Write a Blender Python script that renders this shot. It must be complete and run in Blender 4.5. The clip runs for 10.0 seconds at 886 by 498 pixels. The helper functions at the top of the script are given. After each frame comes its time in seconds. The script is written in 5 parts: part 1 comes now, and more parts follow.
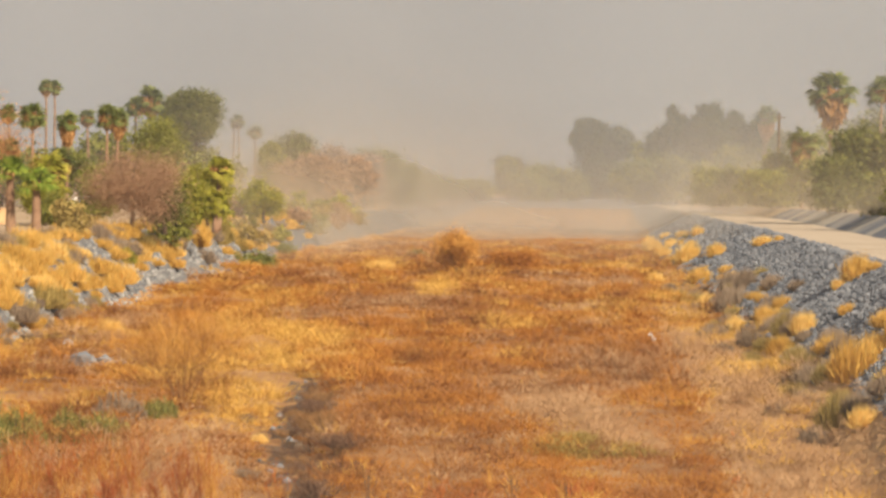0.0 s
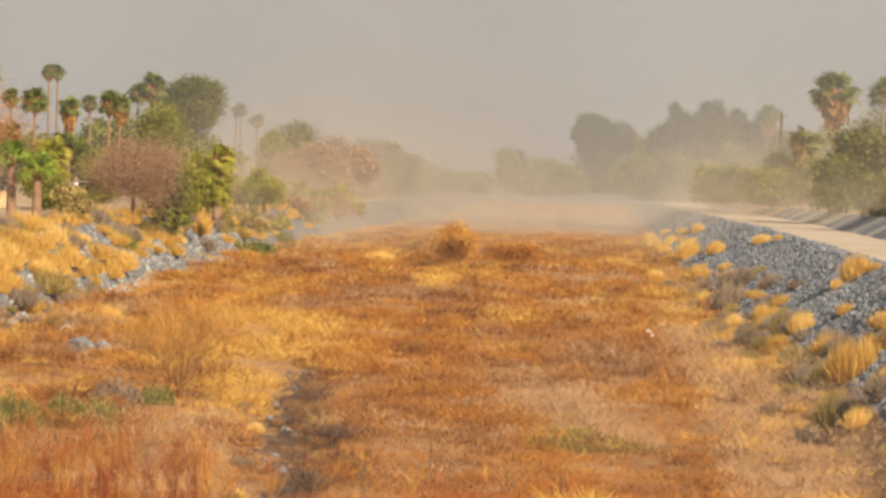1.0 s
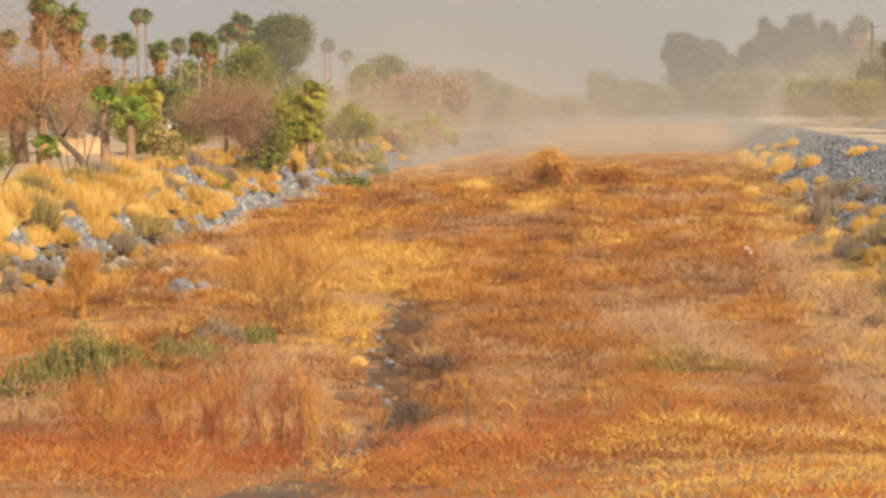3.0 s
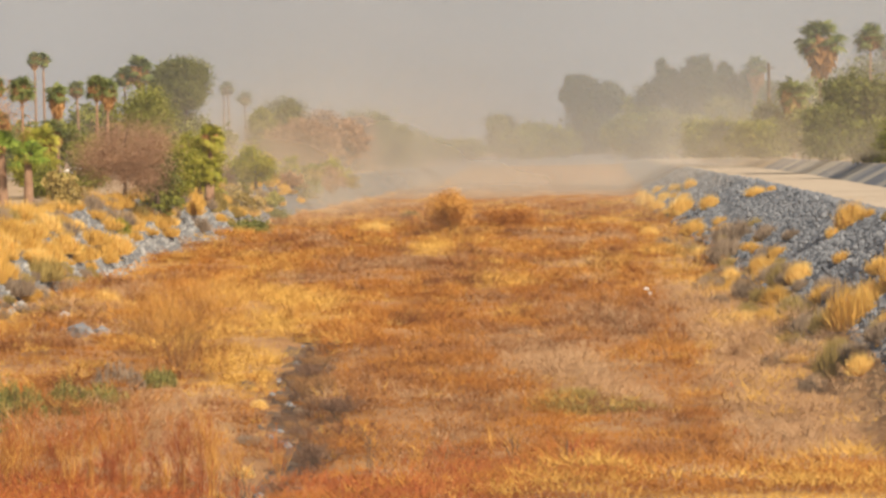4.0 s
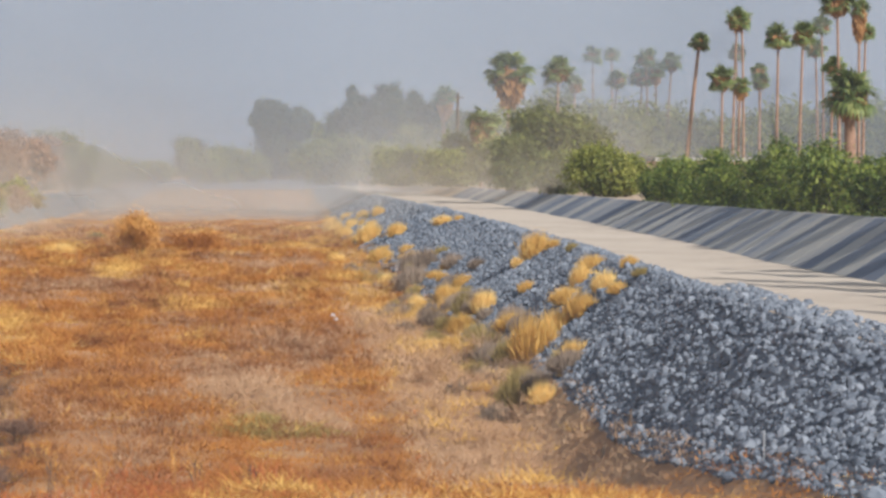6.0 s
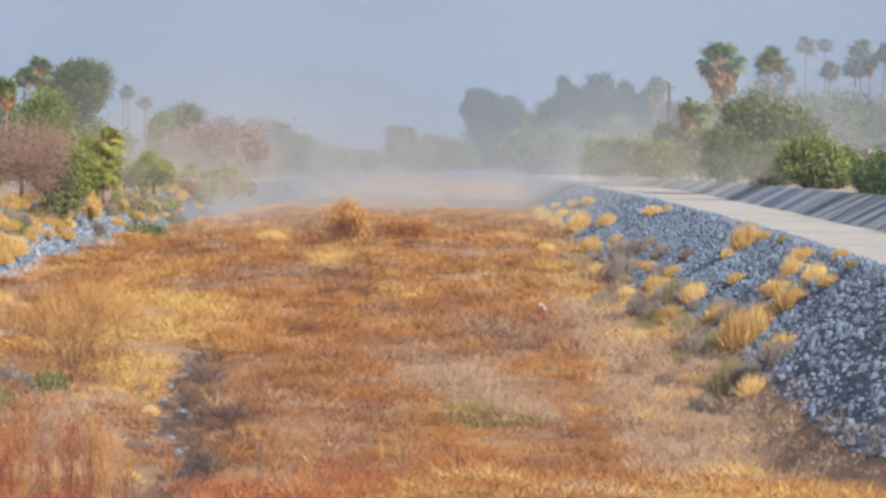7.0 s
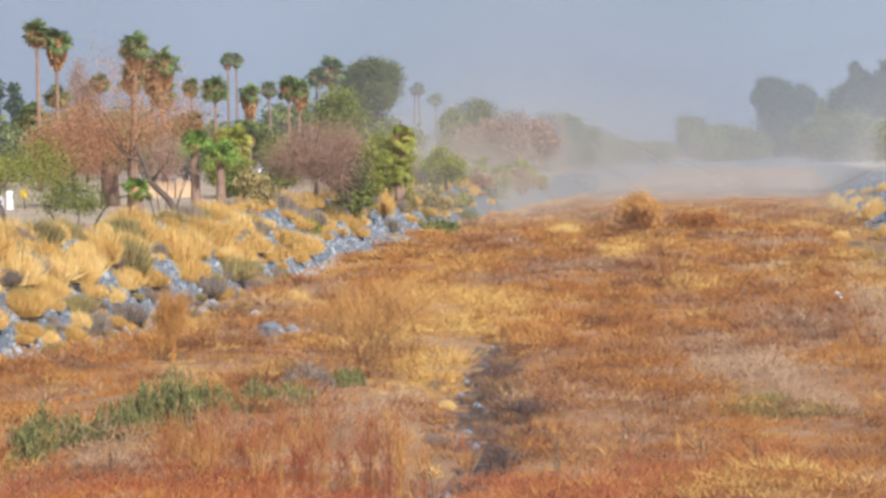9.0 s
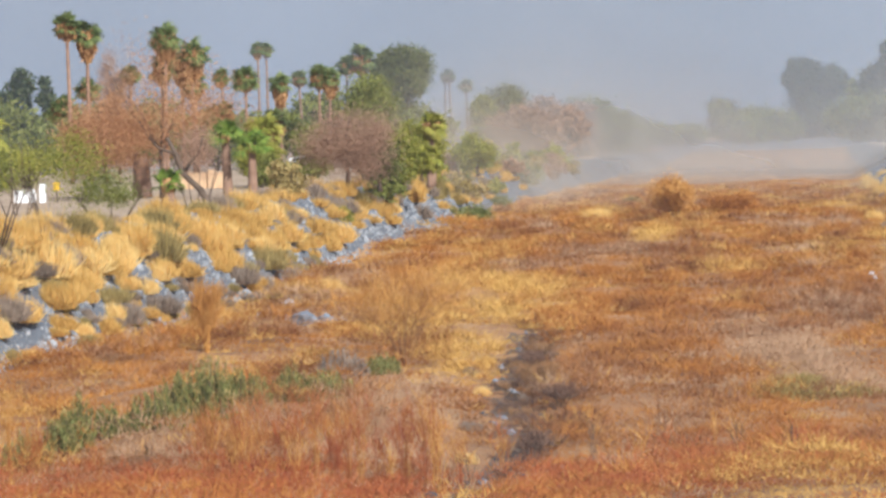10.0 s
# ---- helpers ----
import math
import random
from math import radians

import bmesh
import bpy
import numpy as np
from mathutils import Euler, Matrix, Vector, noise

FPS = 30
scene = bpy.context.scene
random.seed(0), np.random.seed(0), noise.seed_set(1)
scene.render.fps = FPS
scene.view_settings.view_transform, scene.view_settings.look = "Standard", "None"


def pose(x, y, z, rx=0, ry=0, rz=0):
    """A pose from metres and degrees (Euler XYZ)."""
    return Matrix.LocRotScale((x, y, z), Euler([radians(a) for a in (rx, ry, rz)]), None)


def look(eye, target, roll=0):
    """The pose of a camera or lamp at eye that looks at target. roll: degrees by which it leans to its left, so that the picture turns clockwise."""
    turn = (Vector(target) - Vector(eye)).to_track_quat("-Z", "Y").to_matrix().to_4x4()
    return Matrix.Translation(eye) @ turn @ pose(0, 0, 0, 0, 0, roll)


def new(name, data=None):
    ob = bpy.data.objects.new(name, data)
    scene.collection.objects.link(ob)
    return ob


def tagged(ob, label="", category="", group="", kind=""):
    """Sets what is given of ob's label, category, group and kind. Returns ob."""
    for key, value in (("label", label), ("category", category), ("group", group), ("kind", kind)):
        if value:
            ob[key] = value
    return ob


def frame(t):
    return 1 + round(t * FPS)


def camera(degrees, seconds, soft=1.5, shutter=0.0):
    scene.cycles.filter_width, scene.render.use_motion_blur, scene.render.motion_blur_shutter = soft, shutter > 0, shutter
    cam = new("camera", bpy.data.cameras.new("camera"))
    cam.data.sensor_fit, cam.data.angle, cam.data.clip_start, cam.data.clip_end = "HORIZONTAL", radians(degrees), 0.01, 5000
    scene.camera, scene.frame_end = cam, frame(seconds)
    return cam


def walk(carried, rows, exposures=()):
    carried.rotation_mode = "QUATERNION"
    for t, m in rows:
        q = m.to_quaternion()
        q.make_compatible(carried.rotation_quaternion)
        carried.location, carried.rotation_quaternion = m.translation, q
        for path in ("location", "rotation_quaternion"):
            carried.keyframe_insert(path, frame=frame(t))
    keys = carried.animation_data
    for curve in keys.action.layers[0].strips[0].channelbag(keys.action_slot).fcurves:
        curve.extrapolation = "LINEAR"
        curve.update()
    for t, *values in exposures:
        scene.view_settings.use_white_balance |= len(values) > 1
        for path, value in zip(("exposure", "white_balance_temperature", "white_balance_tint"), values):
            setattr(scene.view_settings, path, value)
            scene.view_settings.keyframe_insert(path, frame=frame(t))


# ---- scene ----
cam = camera(18.0, 10.0, soft=2.9)
EYE = 5.5
# seconds, yaw, pitch, lean to the right
ROWS = [
    (0.0, 0.020, -1.181, -0.740),
    (0.5, -0.003, -1.290, -0.760),
    (1.0, 0.012, -1.337, -1.870),
    (1.5, 1.300, -1.896, -0.265),
    (2.0, 2.168, -2.310, 1.350),
    (2.2, 2.235, -2.450, 0.850),
    (3.3, 1.843, -2.866, 0.680),
    (3.5, 1.665, -2.725, 0.570),
    (4.0, -0.100, -1.990, 1.035),
    (4.5, -2.858, -1.199, 0.825),
    (5.0, -4.077, -0.439, 0.240),
    (5.5, -6.107, -1.207, 0.160),
    (5.7, -6.537, -1.370, -0.230),
    (6.8, -4.904, -1.686, -0.680),
    (7.0, -2.215, -1.760, -0.650),
    (7.5, 0.011, -2.563, -0.005),
    (8.0, -1.043, -2.242, -0.620),
    (8.5, -0.110, -1.909, -0.980),
    (9.0, 3.778, -1.903, 0.685),
    (9.5, 5.290, -2.530, 0.935),
    (10.0, 4.454, -2.165, 1.600),
]
LIGHTING = [(0.0, 0.36, 7700, 11), (4.5, 0.36, 7300, 11), (5.5, 0.3, 6300, 9), (6.8, 0.40, 5150, 9), (8.5, 0.38, 5200, 9), (10.0, 0.36, 5400, 9)]
walk(cam, [(t, pose(0, 0, EYE, 0, 0, yaw) @ pose(0, 0, 0, 90 + pitch) @ pose(0, 0, 0, 0, 0, -lean)) for t, yaw, pitch, lean in ROWS], LIGHTING)

# ---- world and sun ----
SUN_UP, SUN_SIDE = radians(32), radians(147)  # elevation; clockwise from straight ahead
sky_world = bpy.data.worlds.new("dusty_sky")
scene.world = sky_world
sky_world.use_nodes = True
wn, wl = sky_world.node_tree.nodes, sky_world.node_tree.links
wn.clear()
sky = wn.new("ShaderNodeTexSky")
sky.sky_type, sky.sun_disc, sky.sun_elevation, sky.sun_rotation = "NISHITA", False, SUN_UP, SUN_SIDE
sky.dust_density, sky.air_density = 6.0, 1.0
clear_air = wn.new("ShaderNodeBackground")
clear_air.inputs["Strength"].default_value = 0.06
dust_air = wn.new("ShaderNodeBackground")
dust_air.inputs["Color"].default_value = (0.45, 0.472, 0.515, 1)
dust_air.inputs["Strength"].default_value = 0.72
both = wn.new("ShaderNodeMixShader")
both.inputs[0].default_value = 0.85
sky_out = wn.new("ShaderNodeOutputWorld")
wl.new(sky.outputs[0], clear_air.inputs["Color"])
wl.new(clear_air.outputs[0], both.inputs[1])
wl.new(dust_air.outputs[0], both.inputs[2])
wl.new(both.outputs[0], sky_out.inputs[0])
sun = new("sun", bpy.data.lights.new("sun", "SUN"))
sun.data.energy, sun.data.angle, sun.data.color = 5.0, radians(0.9), (1.0, 0.90, 0.76)
SUN_TO = Vector((math.cos(SUN_UP) * math.sin(SUN_SIDE), math.cos(SUN_UP) * math.cos(SUN_SIDE), math.sin(SUN_UP)))
sun.matrix_world = look(SUN_TO * 300, (0, 0, 0))

# ---- materials ----
def material(name, colours, size=1.0, rough=0.9, bump=0.3, island=0.35, leaf=0.0, detail=0.35, metal=0.0, per_object=0.0):
    """Noise at two scales between the colours; island: brightness spread from piece to piece; leaf: share of light let through."""
    m = bpy.data.materials.new(name)
    m.use_nodes = True
    n, l = m.node_tree.nodes, m.node_tree.links
    bsdf = n["Principled BSDF"]
    bsdf.inputs["Roughness"].default_value, bsdf.inputs["Metallic"].default_value = rough, metal
    bsdf.inputs["Specular IOR Level"].default_value = 0.25
    where = n.new("ShaderNodeNewGeometry")
    big, small = n.new("ShaderNodeTexNoise"), n.new("ShaderNodeTexNoise")
    big.inputs["Scale"].default_value, small.inputs["Scale"].default_value = 1.0 / size, 9.0 / size
    big.inputs["Detail"].default_value, small.inputs["Detail"].default_value = 4, 5
    for t in (big, small):
        l.new(where.outputs["Position"], t.inputs["Vector"])
    mix = n.new("ShaderNodeMath")
    mix.operation = "MULTIPLY_ADD"
    l.new(small.outputs["Fac"], mix.inputs[0])
    mix.inputs[1].default_value = detail
    less = n.new("ShaderNodeMath")
    less.operation = "MULTIPLY"
    less.inputs[1].default_value = 1.0 - detail
    l.new(big.outputs["Fac"], less.inputs[0])
    l.new(less.outputs[0], mix.inputs[2])
    fac = mix.outputs[0]
    if island:
        add = n.new("ShaderNodeMath")
        add.operation = "MULTIPLY_ADD"
        l.new(where.outputs["Random Per Island"], add.inputs[0])
        add.inputs[1].default_value = island
        sub = n.new("ShaderNodeMath")
        sub.operation = "SUBTRACT"
        sub.inputs[1].default_value = island / 2
        l.new(fac, sub.inputs[0])
        l.new(sub.outputs[0], add.inputs[2])
        fac = add.outputs[0]
    if per_object:
        info = n.new("ShaderNodeObjectInfo")
        add = n.new("ShaderNodeMath")
        add.operation = "MULTIPLY_ADD"
        l.new(info.outputs["Random"], add.inputs[0])
        add.inputs[1].default_value = per_object
        sub = n.new("ShaderNodeMath")
        sub.operation = "SUBTRACT"
        sub.inputs[1].default_value = per_object / 2
        l.new(fac, sub.inputs[0])
        l.new(sub.outputs[0], add.inputs[2])
        fac = add.outputs[0]
    ramp = n.new("ShaderNodeValToRGB")
    el = ramp.color_ramp.elements
    while len(el) < len(colours):
        el.new(0.5)
    for i, c in enumerate(colours):
        el[i].position = 0.28 + 0.44 * i / max(1, len(colours) - 1)
        el[i].color = (*c, 1)
    l.new(fac, ramp.inputs[0])
    l.new(ramp.outputs[0], bsdf.inputs["Base Color"])
    if bump:
        b = n.new("ShaderNodeBump")
        b.inputs["Strength"].default_value, b.inputs["Distance"].default_value = bump, size * 0.06
        l.new(small.outputs["Fac"], b.inputs["Height"])
        l.new(b.outputs[0], bsdf.inputs["Normal"])
    if leaf:
        tr = n.new("ShaderNodeBsdfTranslucent")
        l.new(ramp.outputs[0], tr.inputs["Color"])
        ms = n.new("ShaderNodeMixShader")
        ms.inputs[0].default_value = leaf
        l.new(bsdf.outputs[0], ms.inputs[1])
        l.new(tr.outputs[0], ms.inputs[2])
        l.new(ms.outputs[0], n["Material Output"].inputs["Surface"])
    return m


SAND = material("sand", [(0.30, 0.215, 0.14), (0.42, 0.31, 0.21), (0.50, 0.38, 0.27)], 3.0, 0.95, 0.5, 0)
SOIL = material("dry_soil", [(0.20, 0.105, 0.05), (0.33, 0.18, 0.085), (0.45, 0.29, 0.15)], 4.0, 0.95, 0.6, 0)
ROAD = material("dusty_road", [(0.38, 0.31, 0.24), (0.46, 0.38, 0.30), (0.52, 0.44, 0.35)], 5.0, 0.95, 0.25, 0)
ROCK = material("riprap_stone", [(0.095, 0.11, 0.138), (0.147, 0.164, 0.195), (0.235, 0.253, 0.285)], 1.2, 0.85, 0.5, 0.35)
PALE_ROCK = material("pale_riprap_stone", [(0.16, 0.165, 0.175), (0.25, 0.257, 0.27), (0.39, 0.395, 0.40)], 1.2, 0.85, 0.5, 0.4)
GRAVEL = material("bank_gravel", [(0.09, 0.098, 0.115), (0.14, 0.15, 0.168), (0.21, 0.215, 0.225)], 0.8, 0.95, 0.6, 0)
DARK_ROCK = material("gully_stone", [(0.05, 0.05, 0.055), (0.09, 0.09, 0.095), (0.16, 0.16, 0.16)], 0.8, 0.85, 0.5, 0)
# Bluish dark to tan light by object: shade and sun stripes put into the colour.
CONCRETE = material("concrete", [(0.13, 0.145, 0.18), (0.215, 0.222, 0.24), (0.36, 0.335, 0.295)], 2.0, 0.8, 0.2, 0, per_object=0.9)
STRAW = material("straw_grass", [(0.48, 0.255, 0.05), (0.68, 0.41, 0.10), (0.80, 0.55, 0.18)], 2.0, 0.8, 0, 0.18, 0.25)
PALE = material("pale_grass", [(0.34, 0.19, 0.095), (0.47, 0.295, 0.165), (0.60, 0.415, 0.25)], 2.0, 0.8, 0, 0.18, 0.25)
RUST = material("rust_weed", [(0.23, 0.078, 0.014), (0.44, 0.175, 0.032), (0.60, 0.305, 0.068)], 1.7, 0.85, 0, 0.18, 0.25, detail=0.22)
DARK_RUST = material("dark_rust_weed", [(0.145, 0.055, 0.02), (0.26, 0.105, 0.034), (0.38, 0.175, 0.06)], 1.7, 0.85, 0, 0.18, 0.25, detail=0.22)
RED = material("red_weed", [(0.24, 0.05, 0.018), (0.42, 0.115, 0.03), (0.53, 0.21, 0.07)], 1.5, 0.85, 0, 0.25, 0.25)
GOLD = material("golden_tuft", [(0.56, 0.335, 0.08), (0.77, 0.51, 0.15), (0.87, 0.66, 0.27)], 1.2, 0.8, 0, 0.22, 0.3, per_object=0.35)
OLIVE = material("olive_tuft", [(0.20, 0.15, 0.05), (0.33, 0.25, 0.085), (0.46, 0.35, 0.13)], 1.0, 0.8, 0, 0.4, 0.25, per_object=0.25)
GREY = material("grey_tuft", [(0.19, 0.14, 0.10), (0.29, 0.22, 0.165), (0.40, 0.31, 0.23)], 1.0, 0.85, 0, 0.25, 0.2, per_object=0.25)
SAGE = material("sage_leaf", [(0.08, 0.095, 0.02), (0.155, 0.168, 0.04), (0.29, 0.28, 0.09)], 0.8, 0.75, 0, 0.35, 0.25)
LEAF = material("tree_leaf", [(0.10, 0.12, 0.022), (0.20, 0.215, 0.042), (0.34, 0.33, 0.08)], 2.0, 0.6, 0, 0.3, 0.3)
DARK_LEAF = material("dark_leaf", [(0.03, 0.045, 0.016), (0.06, 0.08, 0.026), (0.11, 0.13, 0.045)], 2.0, 0.6, 0, 0.3, 0.25)
LIME_LEAF = material("yellow_green_leaf", [(0.16, 0.18, 0.02), (0.31, 0.31, 0.045), (0.46, 0.41, 0.085)], 1.5, 0.6, 0, 0.3, 0.35)
BROWN_LEAF = material("brown_leaf", [(0.28, 0.17, 0.11), (0.41, 0.255, 0.165), (0.52, 0.34, 0.225)], 2.0, 0.8, 0, 0.3, 0.3)
RED_LEAF = material("red_brown_leaf", [(0.31, 0.145, 0.07), (0.47, 0.24, 0.11), (0.58, 0.35, 0.17)], 2.0, 0.8, 0, 0.3, 0.3)
YOUNG_FROND = material("young_frond", [(0.10, 0.17, 0.02), (0.19, 0.29, 0.035), (0.33, 0.40, 0.07)], 1.5, 0.5, 0, 0.5, 0.3)
LIME_FROND = material("yellow_green_frond", [(0.20, 0.22, 0.025), (0.38, 0.37, 0.05), (0.54, 0.46, 0.10)], 1.5, 0.5, 0, 0.3, 0.35)
YELLOW_GRASS = material("yellow_grass", [(0.27, 0.20, 0.055), (0.38, 0.29, 0.09), (0.52, 0.40, 0.15)], 1.0, 0.8, 0, 0.4, 0.25)
MESQUITE_LEAF = material("mesquite_leaf", [(0.07, 0.086, 0.02), (0.137, 0.152, 0.038), (0.23, 0.235, 0.065)], 1.6, 0.65, 0, 0.3, 0.3)
HEDGE_LEAF = material("hedge_leaf", [(0.05, 0.08, 0.011), (0.11, 0.155, 0.022), (0.26, 0.29, 0.05)], 2.2, 0.55, 0, 0.5, 0.3)
STEM = material("brown_stem", [(0.20, 0.10, 0.04), (0.29, 0.155, 0.065), (0.38, 0.22, 0.10)], 0.6, 0.9, 0.3, 0)
DARK_TWIG = material("dark_twig", [(0.10, 0.055, 0.035), (0.16, 0.09, 0.06), (0.24, 0.15, 0.10)], 0.6, 0.9, 0, 0.2)
GULLY = material("gully_soil", [(0.075, 0.05, 0.036), (0.135, 0.092, 0.065), (0.22, 0.155, 0.10)], 0.7, 0.95, 0.6, 0)
FROND = material("palm_frond", [(0.06, 0.088, 0.025), (0.14, 0.18, 0.05), (0.28, 0.30, 0.095)], 1.5, 0.55, 0, 0.4, 0.3)
DRY_FROND = material("dry_palm_skirt", [(0.24, 0.12, 0.048), (0.40, 0.215, 0.085), (0.56, 0.33, 0.14)], 1.2, 0.85, 0, 0.35, 0.2)
TRUNK = material("palm_trunk", [(0.17, 0.095, 0.06), (0.27, 0.165, 0.11), (0.37, 0.245, 0.17)], 0.8, 0.9, 0.6, 0)
BARK = material("bark", [(0.06, 0.04, 0.028), (0.12, 0.085, 0.06), (0.18, 0.13, 0.095)], 0.5, 0.9, 0.6, 0)
TWIG = material("orange_twig", [(0.36, 0.155, 0.03), (0.56, 0.28, 0.065), (0.70, 0.41, 0.12)], 0.8, 0.85, 0, 0.4, 0.15)
PLASTER = material("plaster", [(0.56, 0.36, 0.20), (0.64, 0.43, 0.25), (0.68, 0.47, 0.28)], 2.0, 0.85, 0.15, 0)
WHITE = material("white_paint", [(0.74, 0.73, 0.70), (0.80, 0.79, 0.77), (0.83, 0.82, 0.80)], 1.0, 0.5, 0.05, 0)
ORANGE = material("orange_plastic", [(0.75, 0.11, 0.01), (0.80, 0.14, 0.015), (0.85, 0.18, 0.02)], 0.3, 0.5, 0.05, 0)
GLASS_DARK = material("dark_glass", [(0.02, 0.025, 0.03), (0.03, 0.035, 0.04), (0.05, 0.055, 0.06)], 0.6, 0.12, 0, 0)


def dust_material(name, patch, seed):
    """Blown dust: an even grey veil aloft and tan billows near the ground."""
    m = bpy.data.materials.new(name)
    m.use_nodes = True
    n, l = m.node_tree.nodes, m.node_tree.links
    n.remove(n["Principled BSDF"])
    coord = n.new("ShaderNodeTexCoord")
    veil, low = n.new("ShaderNodeAttribute"), n.new("ShaderNodeAttribute")
    veil.attribute_name, low.attribute_name = "dust_veil", "dust_low"
    billow = n.new("ShaderNodeTexNoise")
    billow.noise_dimensions = "4D"
    billow.inputs["W"].default_value = seed
    billow.inputs["Scale"].default_value, billow.inputs["Detail"].default_value = 1.0 / patch, 3
    l.new(coord.outputs["Object"], billow.inputs["Vector"])
    rng_node = n.new("ShaderNodeMapRange")
    rng_node.interpolation_type = "SMOOTHSTEP"
    for i, v in zip(("From Min", "From Max", "To Min", "To Max"), (0.25, 0.75, 0.45, 1.45)):
        rng_node.inputs[i].default_value = v
    l.new(billow.outputs["Fac"], rng_node.inputs["Value"])
    mul, add, share = n.new("ShaderNodeMath"), n.new("ShaderNodeMath"), n.new("ShaderNodeMath")
    mul.operation, add.operation, share.operation = "MULTIPLY", "ADD", "DIVIDE"
    add.use_clamp = True
    l.new(rng_node.outputs["Result"], mul.inputs[0])
    l.new(low.outputs["Fac"], mul.inputs[1])
    l.new(mul.outputs[0], add.inputs[0])
    l.new(veil.outputs["Fac"], add.inputs[1])
    l.new(mul.outputs[0], share.inputs[0])
    l.new(add.outputs[0], share.inputs[1])
    tone = n.new("ShaderNodeMix")
    tone.data_type = "RGBA"
    tone.inputs["A"].default_value, tone.inputs["B"].default_value = (*HAZE, 1), (*BLOWN_SAND, 1)
    l.new(share.outputs[0], tone.inputs["Factor"])
    clear = n.new("ShaderNodeBsdfTransparent")
    front, back = n.new("ShaderNodeBsdfDiffuse"), n.new("ShaderNodeBsdfTranslucent")
    for s in (front, back):
        l.new(tone.outputs["Result"], s.inputs["Color"])
    half, out = n.new("ShaderNodeMixShader"), n.new("ShaderNodeMixShader")
    half.inputs[0].default_value = 0.4
    l.new(front.outputs[0], half.inputs[1])
    l.new(back.outputs[0], half.inputs[2])
    l.new(add.outputs[0], out.inputs[0])
    l.new(clear.outputs[0], out.inputs[1])
    l.new(half.outputs[0], out.inputs[2])
    l.new(out.outputs[0], n["Material Output"].inputs["Surface"])
    return m


HAZE, BLOWN_SAND = (0.435, 0.468, 0.525), (0.58, 0.505, 0.41)


# ---- mesh helpers ----
RNG = np.random.default_rng(7)


def raw(name, verts, faces, mat, parent=None, smooth=False):
    me = bpy.data.meshes.new(name)
    me.from_pydata(np.asarray(verts, float).tolist(), [], [list(map(int, f)) for f in faces])
    me.materials.append(mat)
    if smooth:
        me.shade_smooth()
    ob = new(name, me)
    ob.parent = parent
    return ob


def part(name, bm, mat, parent=None, label="", smooth=False):
    me = bpy.data.meshes.new(name)
    bm.to_mesh(me)
    bm.free()
    me.materials.append(mat)
    if smooth:
        me.shade_smooth()
    ob = new(name, me)
    ob.parent = parent
    return tagged(ob, label)


def shared(name, me, m, parent):
    ob = new(name, me)
    ob.parent = parent
    ob.matrix_basis = m
    return ob


def empty(name, x, y, z, turn=0.0, size=1.0):
    ob = new(name)
    ob.matrix_basis = pose(x, y, z, 0, 0, turn) @ Matrix.Scale(size, 4)
    return ob


def tube(points, radii, sides=7):
    """A tapered tube along a line of points: vertices and faces."""
    pts = [Vector(p) for p in points]
    v, f = [], []
    for i, p in enumerate(pts):
        d = (pts[min(i + 1, len(pts) - 1)] - pts[max(i - 1, 0)]).normalized()
        a = d.orthogonal().normalized()
        b = d.cross(a)
        for k in range(sides):
            w = 2 * math.pi * k / sides
            v.append(p + float(radii[i]) * (math.cos(w) * a + math.sin(w) * b))
    for i in range(len(pts) - 1):
        for k in range(sides):
            q = (k + 1) % sides
            f.append((i * sides + k, i * sides + q, (i + 1) * sides + q, (i + 1) * sides + k))
    f.append(tuple(range(sides))[::-1])
    f.append(tuple(range((len(pts) - 1) * sides, len(pts) * sides)))
    return [tuple(x) for x in v], f


def join(pieces):
    v, f = [], []
    for pv, pf in pieces:
        o = len(v)
        v.extend(pv)
        f.extend(tuple(i + o for i in q) for q in pf)
    return v, f


def blades(centres, high, spread, lean, width, each, rng):
    """Grass: each centre carries a bunch of thin bent blades. Returns vertices and triangles."""
    c = np.repeat(np.asarray(centres, float), each, 0)
    n = len(c)
    h = np.repeat(np.broadcast_to(high, len(centres)), each) * rng.uniform(0.55, 1.1, n)
    sp = np.repeat(np.broadcast_to(spread, len(centres)), each)
    a = rng.uniform(0, 2 * np.pi, n)
    r = np.sqrt(rng.uniform(0, 1, n))
    out = np.stack([np.cos(a), np.sin(a), np.zeros(n)], 1)
    base = c + out * (r * sp)[:, None] + np.array([0, 0, -0.03])
    tip = base + out * (h * lean * (0.3 + r) * rng.uniform(0.4, 1.3, n))[:, None] + np.stack([rng.normal(0, 0.3, n) * h, rng.normal(0, 0.3, n) * h, h], 1)
    b = rng.uniform(0, 2 * np.pi, n)
    side = np.stack([np.cos(b), np.sin(b), np.zeros(n)], 1) * (width * rng.uniform(0.6, 1.4, n))[:, None]
    mid = base * 0.45 + tip * 0.55 - out * (0.10 * h)[:, None] + np.array([0, 0, 0.06]) * h[:, None]
    v = np.stack([base - side, base + side, mid + side * 0.7, mid - side * 0.7, tip], 1).reshape(-1, 3)
    k = np.arange(n)[:, None] * 5
    return v, k, n


